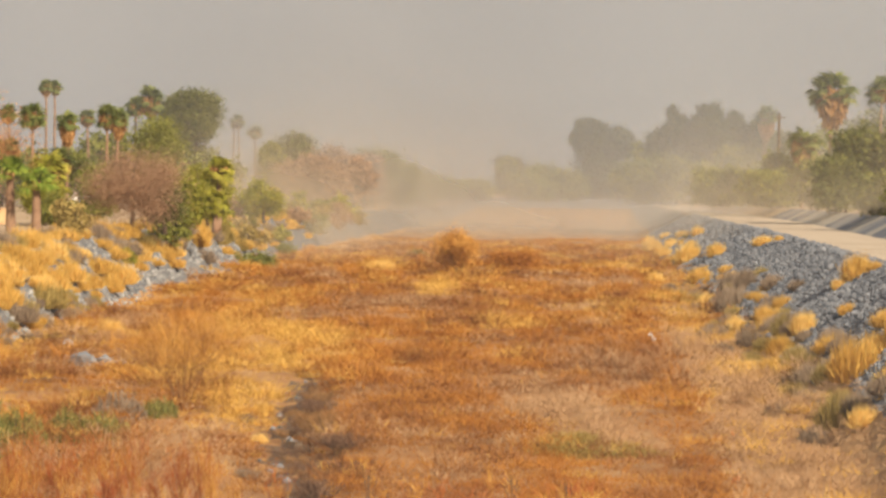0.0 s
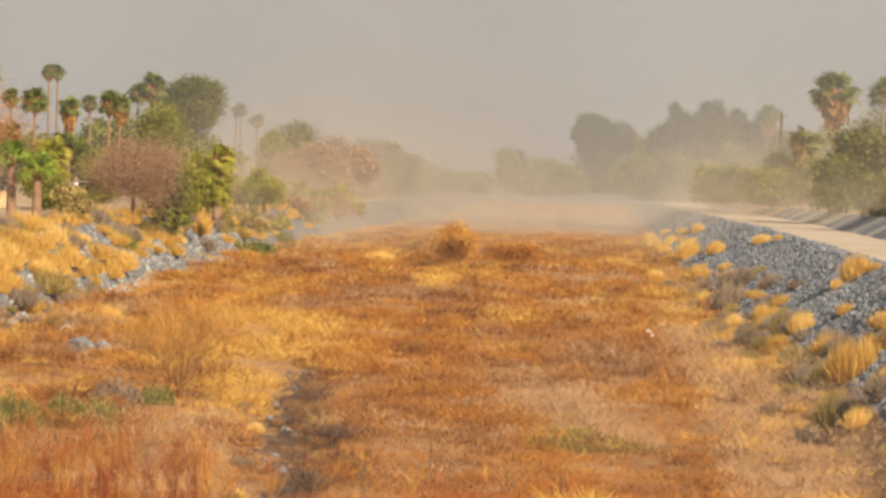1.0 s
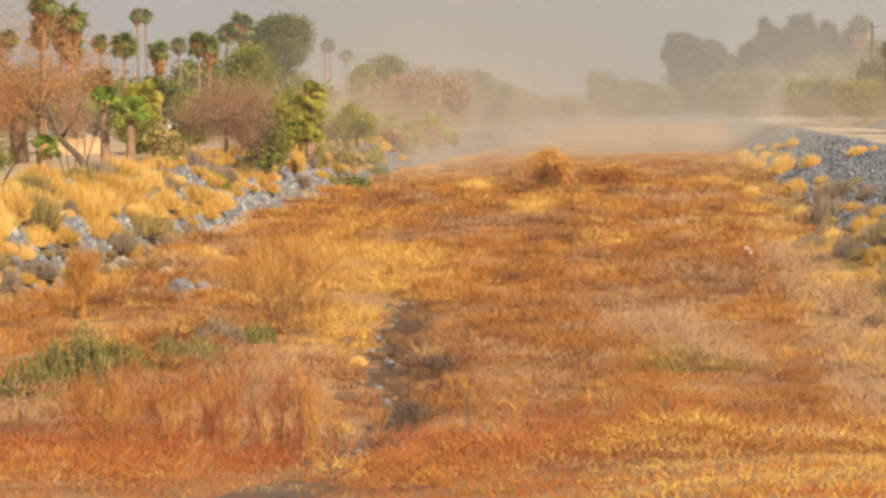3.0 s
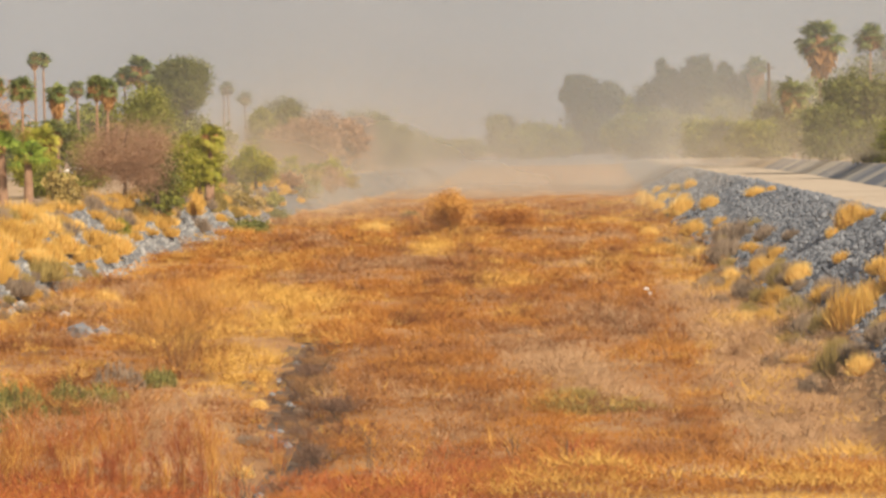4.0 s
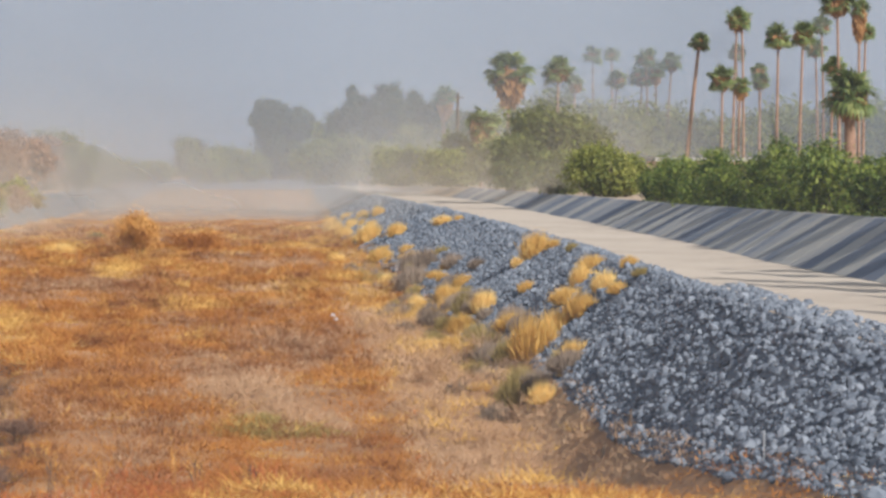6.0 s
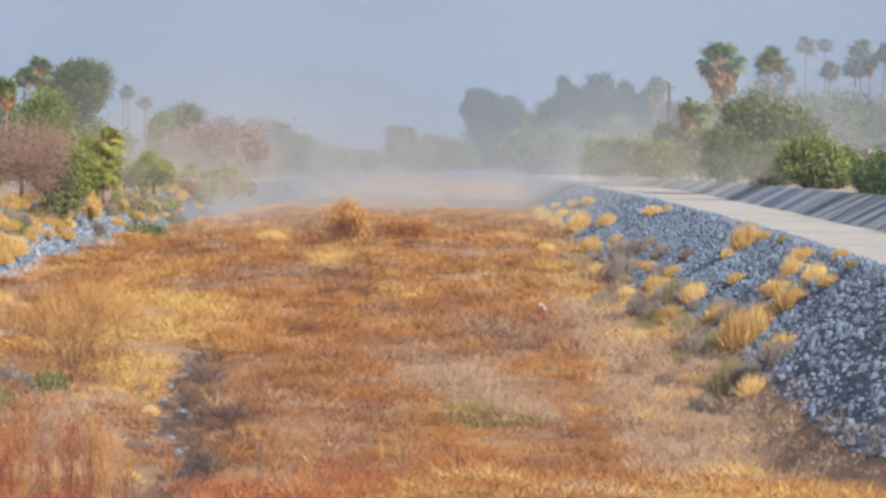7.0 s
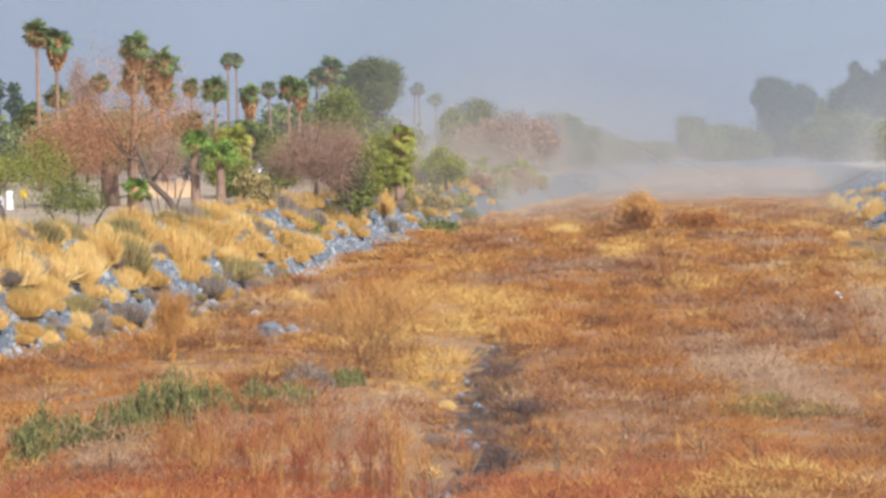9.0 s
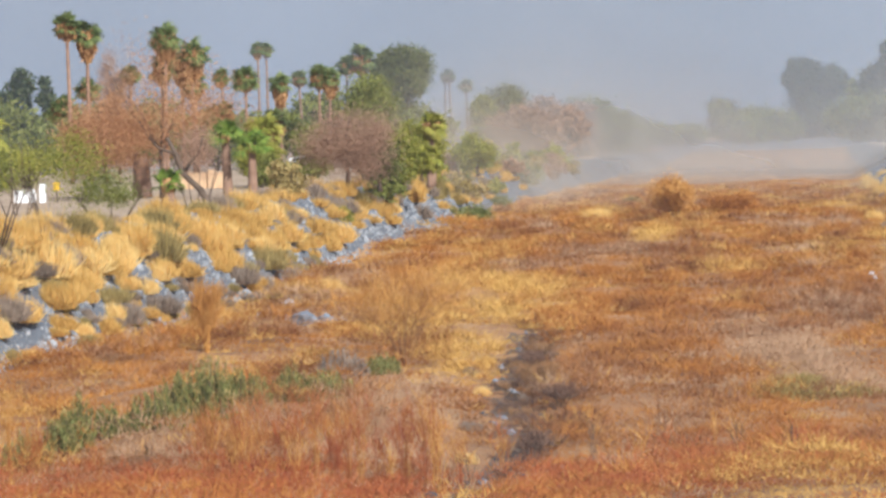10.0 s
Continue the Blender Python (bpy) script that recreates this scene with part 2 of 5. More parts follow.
def spikes(centres, high, spread, lean, width, each, rng):
    """Fine stalks, one triangle each, in bunches round the centres."""
    c = np.repeat(np.asarray(centres, float), each, 0)
    n = len(c)
    h = np.repeat(high, each) * rng.uniform(0.4, 1.15, n)
    a, r = rng.uniform(0, 2 * np.pi, n), np.sqrt(rng.uniform(0, 1, n))
    out = np.stack([np.cos(a), np.sin(a), np.zeros(n)], 1)
    base = c + out * (r * np.repeat(spread, each))[:, None]
    base[:, 2] -= 0.02
    tip = base + out * (h * lean * (0.2 + r) * rng.uniform(0.2, 1.3, n))[:, None] + np.stack([rng.normal(0, 0.75, n) * h, rng.normal(0, 0.75, n) * h, h * rng.uniform(0.25, 1.0, n)], 1)
    b = rng.uniform(-1.0, 1.0, n)
    side = np.stack([np.cos(b), np.sin(b), np.zeros(n)], 1) * (np.repeat(width, each) * rng.uniform(0.6, 1.4, n))[:, None]
    return np.stack([base - side, base + side, tip], 1).reshape(-1, 3)


def spike_mesh(name, v, mat):
    n = len(v) // 3
    me = bpy.data.meshes.new(name)
    me.vertices.add(3 * n)
    me.vertices.foreach_set("co", np.asarray(v, float).ravel())
    me.loops.add(3 * n)
    me.polygons.add(n)
    me.loops.foreach_set("vertex_index", np.arange(3 * n))
    me.polygons.foreach_set("loop_start", np.arange(n) * 3)
    me.update(calc_edges=True)
    me.materials.append(mat)
    return me


def blade_mesh(name, v, n, mat):
    """n blades of five vertices each: a four-sided foot and a pointed tip."""
    me = bpy.data.meshes.new(name)
    me.vertices.add(5 * n)
    me.vertices.foreach_set("co", np.asarray(v, float).ravel())
    me.loops.add(7 * n)
    me.polygons.add(2 * n)
    me.loops.foreach_set("vertex_index", (np.arange(n)[:, None] * 5 + np.array([0, 1, 2, 3, 3, 2, 4])).ravel())
    me.polygons.foreach_set("loop_start", (np.arange(n)[:, None] * 7 + np.array([0, 4])).ravel())
    me.update(calc_edges=True)
    me.materials.append(mat)
    return me


def leaf_mesh(name, v, mat):
    """Leaves of four corners each."""
    n = len(v) // 4
    me = bpy.data.meshes.new(name)
    me.vertices.add(4 * n)
    me.vertices.foreach_set("co", np.asarray(v, float).ravel())
    me.loops.add(4 * n)
    me.polygons.add(n)
    me.loops.foreach_set("vertex_index", np.arange(4 * n))
    me.polygons.foreach_set("loop_start", np.arange(n) * 4)
    me.update(calc_edges=True)
    me.materials.append(mat)
    return me


def leafy(name, v, mat, parent):
    ob = new(name, leaf_mesh(name, v, mat))
    ob.parent = parent
    return ob


def leaves(centres, size, rng, droop=0.0, stretch=1.6):
    """A four-cornered leaf at each centre, turned at random."""
    n = len(centres)
    a = rng.normal(0, 1, (n, 3))
    a[:, 2] -= droop
    a /= np.linalg.norm(a, axis=1)[:, None]
    b = np.cross(a, rng.normal(0, 1, (n, 3)))
    b /= np.linalg.norm(b, axis=1)[:, None]
    s = (size * rng.uniform(0.6, 1.4, n))[:, None]
    c = np.asarray(centres)
    v = np.stack([c - a * s * stretch, c + b * s * 0.6, c + a * s * stretch, c - b * s * 0.6], 1).reshape(-1, 3)
    return v


def lumps(rng, rx, ry, rz, count, size, per, hollow=0.55, blobs=17):
    """Points in a crown: several uneven boughs, each a shell of leaf clumps, so that the outline has bulges and gaps."""
    u = rng.normal(0, 1, (blobs, 3))
    u /= np.linalg.norm(u, axis=1)[:, None]
    u *= (rng.uniform(0.12, 1.0, blobs) ** 0.5 * 0.76)[:, None]
    br = rng.uniform(0.17, 0.42, blobs)
    w = br ** 2 / np.sum(br ** 2)
    k = rng.choice(blobs, count, p=w)
    d = rng.normal(0, 1, (count, 3))
    d /= np.linalg.norm(d, axis=1)[:, None]
    c = (u[k] + d * (br[k] * (hollow + (1 - hollow) * rng.uniform(0, 1, count)))[:, None]) * np.array([rx, ry, rz]) * 1.12
    p = np.repeat(c, per, 0)
    q = rng.normal(0, 1, (len(p), 3)) * size
    q[:, 2] *= 0.75
    return p + q


def lerp(y, *pairs):
    return np.interp(y, [p[0] for p in pairs], [p[1] for p in pairs])


def left_foot(y):
    return lerp(y, (0, -16.8), (67, -16.4), (88, -15.2), (120, -15.0), (184, -13.4), (225, -12.8), (400, -4.0), (700, 14.0))


def left_crest(y):
    return lerp(y, (0, -19.5), (70, -18.6), (90, -17.9), (115, -17.7), (165, -16.7), (225, -15.5), (400, -7.0), (700, 11.0))


def right_foot(y):
    return lerp(y, (0, 6.0), (40, 7.4), (56, 8.3), (73, 9.3), (117, 11.3), (183, 14.7), (418, 28.0), (700, 44.0))


def right_crest(y):
    return lerp(y, (0, 8.8), (44, 11.2), (66, 12.8), (95, 15.3), (184, 21.0), (251, 24.5), (418, 34.0), (700, 50.0))


def right_toe(y):
    return lerp(y, (0, 14.4), (64, 17.2), (77, 18.0), (109, 21.0), (174, 26.3), (247, 32.0), (418, 42.0), (700, 58.0))


def right_top(y):
    return right_toe(y) + 2.1


def top_level(y):
    return lerp(y, (0, 4.4), (75, 4.36), (120, 4.22), (220, 4.1), (700, 4.0))


def gully_line(y):
    return lerp(y, (40, -3.0), (47.7, -2.85), (51.4, -2.6), (57, -3.15), (64, -3.5), (72, -3.7), (82, -3.8), (95, -3.3))


BANK = 3.05
WAVES = [(0.31, 0.17, 0.4, 1.0), (-0.22, 0.29, 2.1, 0.9), (0.63, -0.41, 1.3, 0.55), (0.9, 0.74, 4.0, 0.4), (-1.35, 0.5, 5.2, 0.3), (1.1, -1.7, 0.7, 0.25)]


def ripple(x, y, k=1.0, ph=0.0):
    """A smooth uneven field between about -1 and 1."""
    s = 0
    for a, b, c, w in WAVES:
        s = s + w * np.sin(k * (a * x + b * y) + c + ph * (1 + a))
    return s / 2.0


def height(x, y):
    x, y = np.asarray(x, float), np.asarray(y, float)
    floor = 0.24 * ripple(x, y) + 0.10 * ripple(x, y, 2.4, 2)
    floor = floor - 0.4 * np.exp(-((x - gully_line(y)) / 0.6) ** 2) * np.clip((86 - y) / 20, 0, 1)
    floor = np.maximum(floor, np.minimum((46.0 + 1.5 * np.sin(x * 0.6) + 0.25 * x - y) * 0.096, 3.9))
    floor = np.maximum(floor, np.clip((y - 470) / 130, 0, 1) * 2.2 - 0.1)
    floor = np.maximum(floor, np.clip((y - 616) / 12, 0, 1) * BANK - 0.2)
    rough = 0.06 * ripple(x, y, 2.3, 1)
    lf, lc, rf, rc, to, tp = left_foot(y), left_crest(y), right_foot(y), right_crest(y), right_toe(y), right_top(y)
    zt = top_level(y)
    z = np.where(x < lf, floor + (BANK - floor) * np.clip((lf - x) / (lf - lc), 0, 1) + rough, floor)
    z = np.where(x > rf, floor + (BANK - floor) * np.clip((x - rf) / (rc - rf), 0, 1) + rough * (x < rc), z)
    z = np.where(x > to, BANK + (zt - BANK) * np.clip((x - to) / (tp - to), 0, 1), z)
    return z


# ---- ground ----
def ground_sheet():
    ys = np.concatenate([np.linspace(-80, 34, 20), np.arange(35, 130, 0.6), np.arange(130, 260, 2.0), np.arange(260, 640, 8.0), [660, 700, 800, 1000, 1400, 2000, 3000, 4500]])
    rows_xyz = []
    for y in ys:
        lf, lc, rf, rc, to, tp = (float(fn(y)) for fn in (left_foot, left_crest, right_foot, right_crest, right_toe, right_top))
        xs = np.concatenate([[-3000, -1200, -500, -250, -140, -90, -60, -45], np.linspace(-35, lc, 10, endpoint=False), np.linspace(lc, lf, 8, endpoint=False),
                             np.linspace(lf, rf, 60, endpoint=False), np.linspace(rf, rc, 8, endpoint=False), np.linspace(rc, to, 6, endpoint=False),
                             np.linspace(to, tp, 4), tp + np.array([4, 10, 25, 60, 140, 400, 1200, 3000])])
        z = height(xs, np.full(len(xs), y))
        z[(xs > to)] -= 0.06
        rows_xyz.append(np.stack([xs, np.full(len(xs), y), z], 1))
    w = len(rows_xyz[0])
    v = np.concatenate(rows_xyz)
    f = [(i * w + j, i * w + j + 1, (i + 1) * w + j + 1, (i + 1) * w + j) for i in range(len(ys) - 1) for j in range(w - 1)]
    ob = raw("ground", v, f, SOIL, smooth=True)
    ob.data.materials.append(SAND)
    ob.data.materials.append(GRAVEL)
    ob.data.materials.append(GULLY)
    for i, p in enumerate(ob.data.polygons):
        x, y, _ = p.center
        if (x < left_crest(y) + 0.3 or x > right_crest(y) - 0.5) and y < 420:
            p.material_index = 1
        if left_crest(y) < x < left_foot(y) - 0.4 or right_foot(y) + 0.28 * (right_crest(y) - right_foot(y)) < x < right_crest(y) + 0.4:
            p.material_index = 2
        if y < 84 and abs(x - gully_line(y)) < 0.36 + 0.16 * math.sin(y * 1.7):
            p.material_index = 3
    return tagged(ob, "dry sandy wash floor and sloping banks", "ground", kind="structure")


def strip(name, left, right, y0, y1, step, lift, mat, label, category):
    ys = np.arange(y0, y1 + step, step)
    v, f = [], []
    for i, y in enumerate(ys):
        for k in range(7):
            x = float(left(y) + (right(y) - left(y)) * k / 6)
            rut = -0.03 * (k in (2, 4))
            v.append((x, y, BANK + lift + rut + 0.02 * float(ripple(x * 2, y * 0.5))))
    f = [(i * 7 + j, i * 7 + j + 1, (i + 1) * 7 + j + 1, (i + 1) * 7 + j) for i in range(len(ys) - 1) for j in range(6)]
    return tagged(raw(name, v, f, mat, smooth=True), label, category, kind="structure")


ground_sheet()
strip("road", lambda y: right_crest(y) + 0.5, right_toe, 20, 590, 2.0, 0.05, ROAD, "pale dusty maintenance road on the bank", "road")


# ---- concrete slope: one slab a panel ----
def concrete_slope():
    top = tagged(empty("concrete_slope", float(right_toe(100)), 100, BANK), "sloping grey concrete lining beside the dusty road", "slope", kind="structure")
    inv = top.matrix_basis.inverted()
    y = 34.0
    while y < 300:
        step = 1.6 if y < 130 else 5.0
        a, b = y, y + step - 0.05
        v = []
        for dz in (0.0, -0.12):
            for yy, xx, zz in ((a, right_toe(a), BANK), (b, right_toe(b), BANK), (b, right_top(b), top_level(b)), (a, right_top(a), top_level(a))):
                v.append(inv @ Vector((float(xx), yy, float(zz) + 0.05 + dz)))
            if dz == 0.0:
                for yy in (b, a):
                    v.append(inv @ Vector((float(right_top(yy)) + 0.45, yy, float(top_level(yy)) + 0.05)))
        f = [(0, 1, 2, 3), (3, 2, 4, 5), (0, 6, 7, 1), (1, 7, 8, 2), (3, 9, 6, 0), (2, 8, 9, 3)]
        # each slab's random tone paints the hedge's shade stripes and sunlit gaps
        raw("slab", [tuple(p) for p in v], f, CONCRETE, top)
        y += step


concrete_slope()


# ---- far crossing at the end of the wash ----
def crossing():
    b = tagged(empty("low_bridge", 20, 612, BANK), "low pale concrete road crossing at the end of the wash", "bridge")
    # The strip below the deck is gravel dark: it paints the crossing's shaded base.
    for name, c, size in (("deck", (0, 0, 0.5), (62, 5, 0.5)), ("fascia", (0, -2.3, -0.35), (61, 0.3, 1.3)), ("parapet", (0, -2.4, 1.0), (62, 0.3, 0.5)), ("parapet", (0, 2.4, 1.0), (62, 0.3, 0.5))):
        bm = bmesh.new()
        bmesh.ops.create_cube(bm, size=1, matrix=Matrix.Translation(c) @ Matrix.Diagonal((*size, 1)))
        bmesh.ops.bevel(bm, geom=bm.edges[:], offset=0.05, segments=1, affect="EDGES")
        part(name, bm, GRAVEL if name == "fascia" else CONCRETE, b)


crossing()


# ---- blown dust ----
def dust(y, patch, seed, veil, low_top, plumes):
    """A veil of dust across the wash: an even part, and plumes up to about low_top over the ground (left, right, strength)."""
    nx, nz = 110, 22
    tall = 0.115 * y + 9 if veil else 3.2 * low_top + 5
    x0, x1 = (-0.6 * y - 60, 0.8 * y + 110) if veil else (plumes[0][0] - 0.15 * y, plumes[-1][1] + 0.15 * y)
    grid_x = np.linspace(x0, x1, nx + 1)
    line_y = y + 0.018 * y * np.sin(grid_x * 0.08 + seed)
    foot = height(grid_x, line_y)
    low = sum(k / (1 + np.exp(-(grid_x - a) / (0.014 * y))) / (1 + np.exp((grid_x - b) / (0.014 * y))) for a, b, k in plumes)
    thin = 0.55 + 0.45 / (1 + np.exp(-(grid_x + 0.085 * y) / (0.085 * y))) if y < 400 else np.ones(nx + 1)
    v, even, ground_part = [], [], []
    for k in range(nz + 1):
        z = np.full(nx + 1, -0.6 + tall * (k / nz) ** 2)
        over = np.maximum(z - foot, 0)
        v.append(np.stack([grid_x, line_y, z], 1))
        even.append(veil * thin)
        ground_part.append(low * np.clip(over / 1.1, 0, 1) * np.exp(-(over / low_top) ** 1.3))
    f = [(j * (nx + 1) + i, j * (nx + 1) + i + 1, (j + 1) * (nx + 1) + i + 1, (j + 1) * (nx + 1) + i) for j in range(nz) for i in range(nx)]
    ob = raw("blown_dust", np.concatenate(v), f, dust_material("blown_dust", patch, seed), smooth=True)
    ob.data.attributes.new("dust_veil", "FLOAT", "POINT").data.foreach_set("value", np.concatenate(even))
    ob.data.attributes.new("dust_low", "FLOAT", "POINT").data.foreach_set("value", np.concatenate(ground_part))
    return tagged(ob, "thin veil of tan dust blown across the wash", "dust", group="blown dust", kind="stuff")


dust(28, 6, 0.5, 0.05, 2.0, [(-20, 20, 0.0)])
dust(198, 9, 8.0, 0.0, 4.2, [(-17, -2, 0.50), (-2, 19, 0.09), (19, 40, 0.48)])
dust(255, 13, 4.0, 0.0, 5.0, [(-23, -1, 0.52), (-1, 22, 0.12), (22, 44, 0.42)])
dust(320, 16, 5.0, 0.12, 7.5, [(-28, 4, 0.44), (4, 38, 0.22)])
dust(372, 24, 9.0, 0.28, 11.0, [(-12, 9, 0.40), (9, 44, 0.16)])
dust(410, 20, 6.0, 0.14, 12.0, [(-18, 11, 0.42)])

# ---- palms ----
def fan_mesh(name, size, rng, mat, pleats=13):
    """One fan leaf: a stalk along +x and a pleated blade of separate fingers."""
    v, f = [], []
    stalk = 0.45 * size
    v += [(0, -0.02, 0), (0, 0.02, 0), (stalk, 0.015, 0.05 * size), (stalk, -0.015, 0.05 * size)]
    f.append((0, 1, 2, 3))
    for k in range(pleats):
        a = radians(-78 + 156 * k / (pleats - 1)) + rng.normal(0, 0.05)
        length = size * (0.62 - 0.12 * abs(a)) * rng.uniform(0.85, 1.1)
        d, e = Vector((math.cos(a), math.sin(a), 0)), Vector((-math.sin(a), math.cos(a), 0))
        p = Vector((stalk, 0, 0.05 * size))
        w = size * 0.04
        o = len(v)
        q1, q2 = p + d * length * 0.6 + Vector((0, 0, -0.02 * size)), p + d * length + Vector((0, 0, -0.22 * size))
        v += [tuple(p), tuple(q1 + e * w + Vector((0, 0, 0.03 * size))), tuple(q1 - e * w), tuple(q2)]
        f += [(o, o + 2, o + 1), (o + 1, o + 2, o + 3)]
    me = bpy.data.meshes.new(name)
    me.from_pydata(v, [], f)
    me.materials.append(mat)
    return me


FANS = [fan_mesh("frond", 1.0, np.random.default_rng(i), FROND) for i in range(3)]
YOUNG_FANS = [fan_mesh("frond", 1.0, np.random.default_rng(i), YOUNG_FROND, 15) for i in range(3)]
LIME_FANS = [fan_mesh("frond", 1.0, np.random.default_rng(i), LIME_FROND) for i in range(3)]


def frond_pose(rng, r, low=-55, high=80):
    up = rng.uniform(low, high)
    return Matrix.Rotation(rng.uniform(0, 2 * math.pi), 4, "Z") @ Matrix.Rotation(-radians(up), 4, "Y") @ Matrix.Rotation(rng.normal(0, 0.35), 4, "X") @ Matrix.Scale(r * rng.uniform(0.7, 1.2), 4)


def palm(x, y, z, tall, r, seed, skirt=0.0, trunk_r=0.17, fronds=64, lean=0.0, single=False, label="", fans=FANS, low=-55):
    """A fan palm: trunk, a skirt of dead leaves where it has one, and a crown (its fronds parts of their own when near)."""
    rng = np.random.default_rng(seed)
    low = max(low, -38) if skirt else low
    skirt = 0.72 * skirt or (0.3 * r if tall > 4 else 0.0)
    top = empty("palm_tree", x, y, z)
    bend = rng.normal(0, 0.02, 2) * tall
    h = max(0.3, tall - 1.0 * r)
    pts = [(bend[0] * t * t - lean * (1 - t) * h, bend[1] * t * t, h * t - 0.15 * (1 - t)) for t in np.linspace(0, 1, 8)]
    rad = [trunk_r * (1.35 - 0.45 * t + 0.04 * math.sin(9 * t * 3)) for t in np.linspace(0, 1, 8)]
    v, f = tube(pts, rad, 9)
    raw("trunk", v, f, TRUNK, top, smooth=True)
    head = Vector(pts[-1])
    if skirt:
        n = int(150 + 120 * skirt)
        c = []
        for i in range(n):
            a, q = rng.uniform(0, 2 * math.pi), rng.uniform(0, 1)
            belly = 0.50 * math.sin(math.pi * min(1.0, 0.25 + 0.72 * q)) + 0.10
            d = r * belly * rng.uniform(0.75, 1.1)
            c.append(head + Vector((math.cos(a) * d, math.sin(a) * d, 0.12 * r - (skirt + 0.12 * r) * q)))
        leafy("dead_leaf_skirt", leaves(np.array([tuple(p) for p in c]), 0.17 * r, rng, droop=2.8, stretch=2.1), DRY_FROND, top)
    if single:
        bm = bmesh.new()
        bmesh.ops.create_icosphere(bm, subdivisions=2, radius=trunk_r * 1.15, matrix=Matrix.Translation(head) @ Matrix.Diagonal((1, 1, 1.6, 1)))
        crown = part("crown", bm, DRY_FROND, top, "tight heart of leaf bases")
        for i in range(fronds):
            shared("frond", fans[i % 3], Matrix.Translation(head) @ frond_pose(rng, r * 1.16, low), crown)
    else:
        pv, pf = [], []
        for i in range(fronds):
            m = Matrix.Translation(head) @ frond_pose(rng, r * 1.16, low)
            me = fans[i % 3]
            o = len(pv)
            pv += [tuple(m @ w.co) for w in me.vertices]
            pf += [tuple(k + o for k in p.vertices) for p in me.polygons]
        raw("crown", pv, pf, fans[0].materials[0], top)
    return tagged(top, label or ("tall fan palm with a skirt of dead orange leaves" if skirt > r else "tall slender green fan palm"), "palm tree", "palms along the wash")


for x, y, tall, r, skirt in (
    (-47.0, 222.0, 13.7, 1.20, 1.0),
    (-46.1, 225.0, 13.2, 1.20, 2.8),
    (-41.7, 236.0, 13.2, 1.45, 2.2),
    (-42.4, 238.0, 10.5, 1.16, 1.4),
    (-41.0, 246.0, 12.3, 1.60, 2.8),
    (-42.6, 250.0, 11.3, 1.21, 2.4),
    (-48.5, 340.0, 15.5, 0.95, 1.5),
    (-48.6, 348.0, 15.6, 0.96, 0.9),
    (-39.2, 290.0, 10.2, 1.20, 3.2),
    (-48.5, 312.0, 11.5, 1.05, 1.3),
    (-44.3, 300.0, 11.3, 1.50, 1.2),
    (-42.0, 330.0, 11.5, 1.10, 0.9),
    (-38.5, 318.0, 11.7, 1.50, 1.2),
    (-36.7, 312.0, 11.1, 1.23, 2.6),
    (-35.7, 340.0, 14.6, 1.75, 2.2),
    (-38.3, 345.0, 13.5, 1.35, 0.8),
    (-30.5, 415.0, 13.4, 1.15, 0.7),
    (-31.7, 418.0, 12.9, 0.82, 0.6),
    (-29.9, 440.0, 12.4, 1.22, 0.8),
    (-49.4, 240.0, 8.9, 1.17, 0.7),
    (-56.7, 300.0, 11.7, 1.19, 0.6),
    (-43.4, 262.0, 9.8, 1.26, 1.8),
    (-48.3, 260.0, 6.1, 1.58, 0.8),
    (-57.9, 270.0, 8.0, 1.64, 0.5),
    (-75.6, 300.0, 16.3, 1.20, 0.9),
    (-43.8, 280.0, 7.2, 1.5, 2.2),
    (-36.9, 270.0, 6.2, 1.4, 1.6),
):
    palm(x, y, BANK, tall, r, int(abs(x) * 10 + y), skirt=skirt, trunk_r=0.14, fronds=50)
for x, y, tall, r, skirt in (
    (-25.6, 180.0, 4.6, 1.3, 0.0),
    (-13.9, 172.0, 4.3, 0.85, 0.0),
    (-13.5, 165.0, 2.4, 0.8, 0.0),
):
    palm(x, y, BANK, tall, r, int(abs(x) * 10 + y), skirt=skirt, trunk_r=0.16, fans=LIME_FANS, low=-80, fronds=90, label="bushy young green fan palm on the bank")
for x, y, tall, r, thick in (
    (-21.4, 138.0, 3.9, 0.92, 0.2),
    (-20.0, 137.0, 3.4, 0.97, 0.2),
    (-18.2, 103.0, 1.75, 0.62, 0.24),
):
    palm(x, y, BANK, tall, r, int(abs(x) * 10 + y), trunk_r=thick, single=True, low=-10, fronds=34, fans=YOUNG_FANS, label="short fan palm with a bare brown trunk on sandy bank")
for x, y, tall, r, thick in (
    (-27.2, 146.0, 3.0, 0.59, 0.42),
):
    palm(x, y, BANK, tall, r, 9, trunk_r=thick, skirt=1.0, fronds=14, label="thick old palm trunk with a dead orange skirt")
for x, y, tall, r, skirt in (
    (-22.0, 86.0, 4.6, 1.74, 1.0),
):
    palm(x, y, BANK, tall, r, 5, fans=LIME_FANS, low=-45, fronds=80, skirt=skirt, trunk_r=0.3, single=True, label="broad fan palm with yellow green fronds and dead skirt")
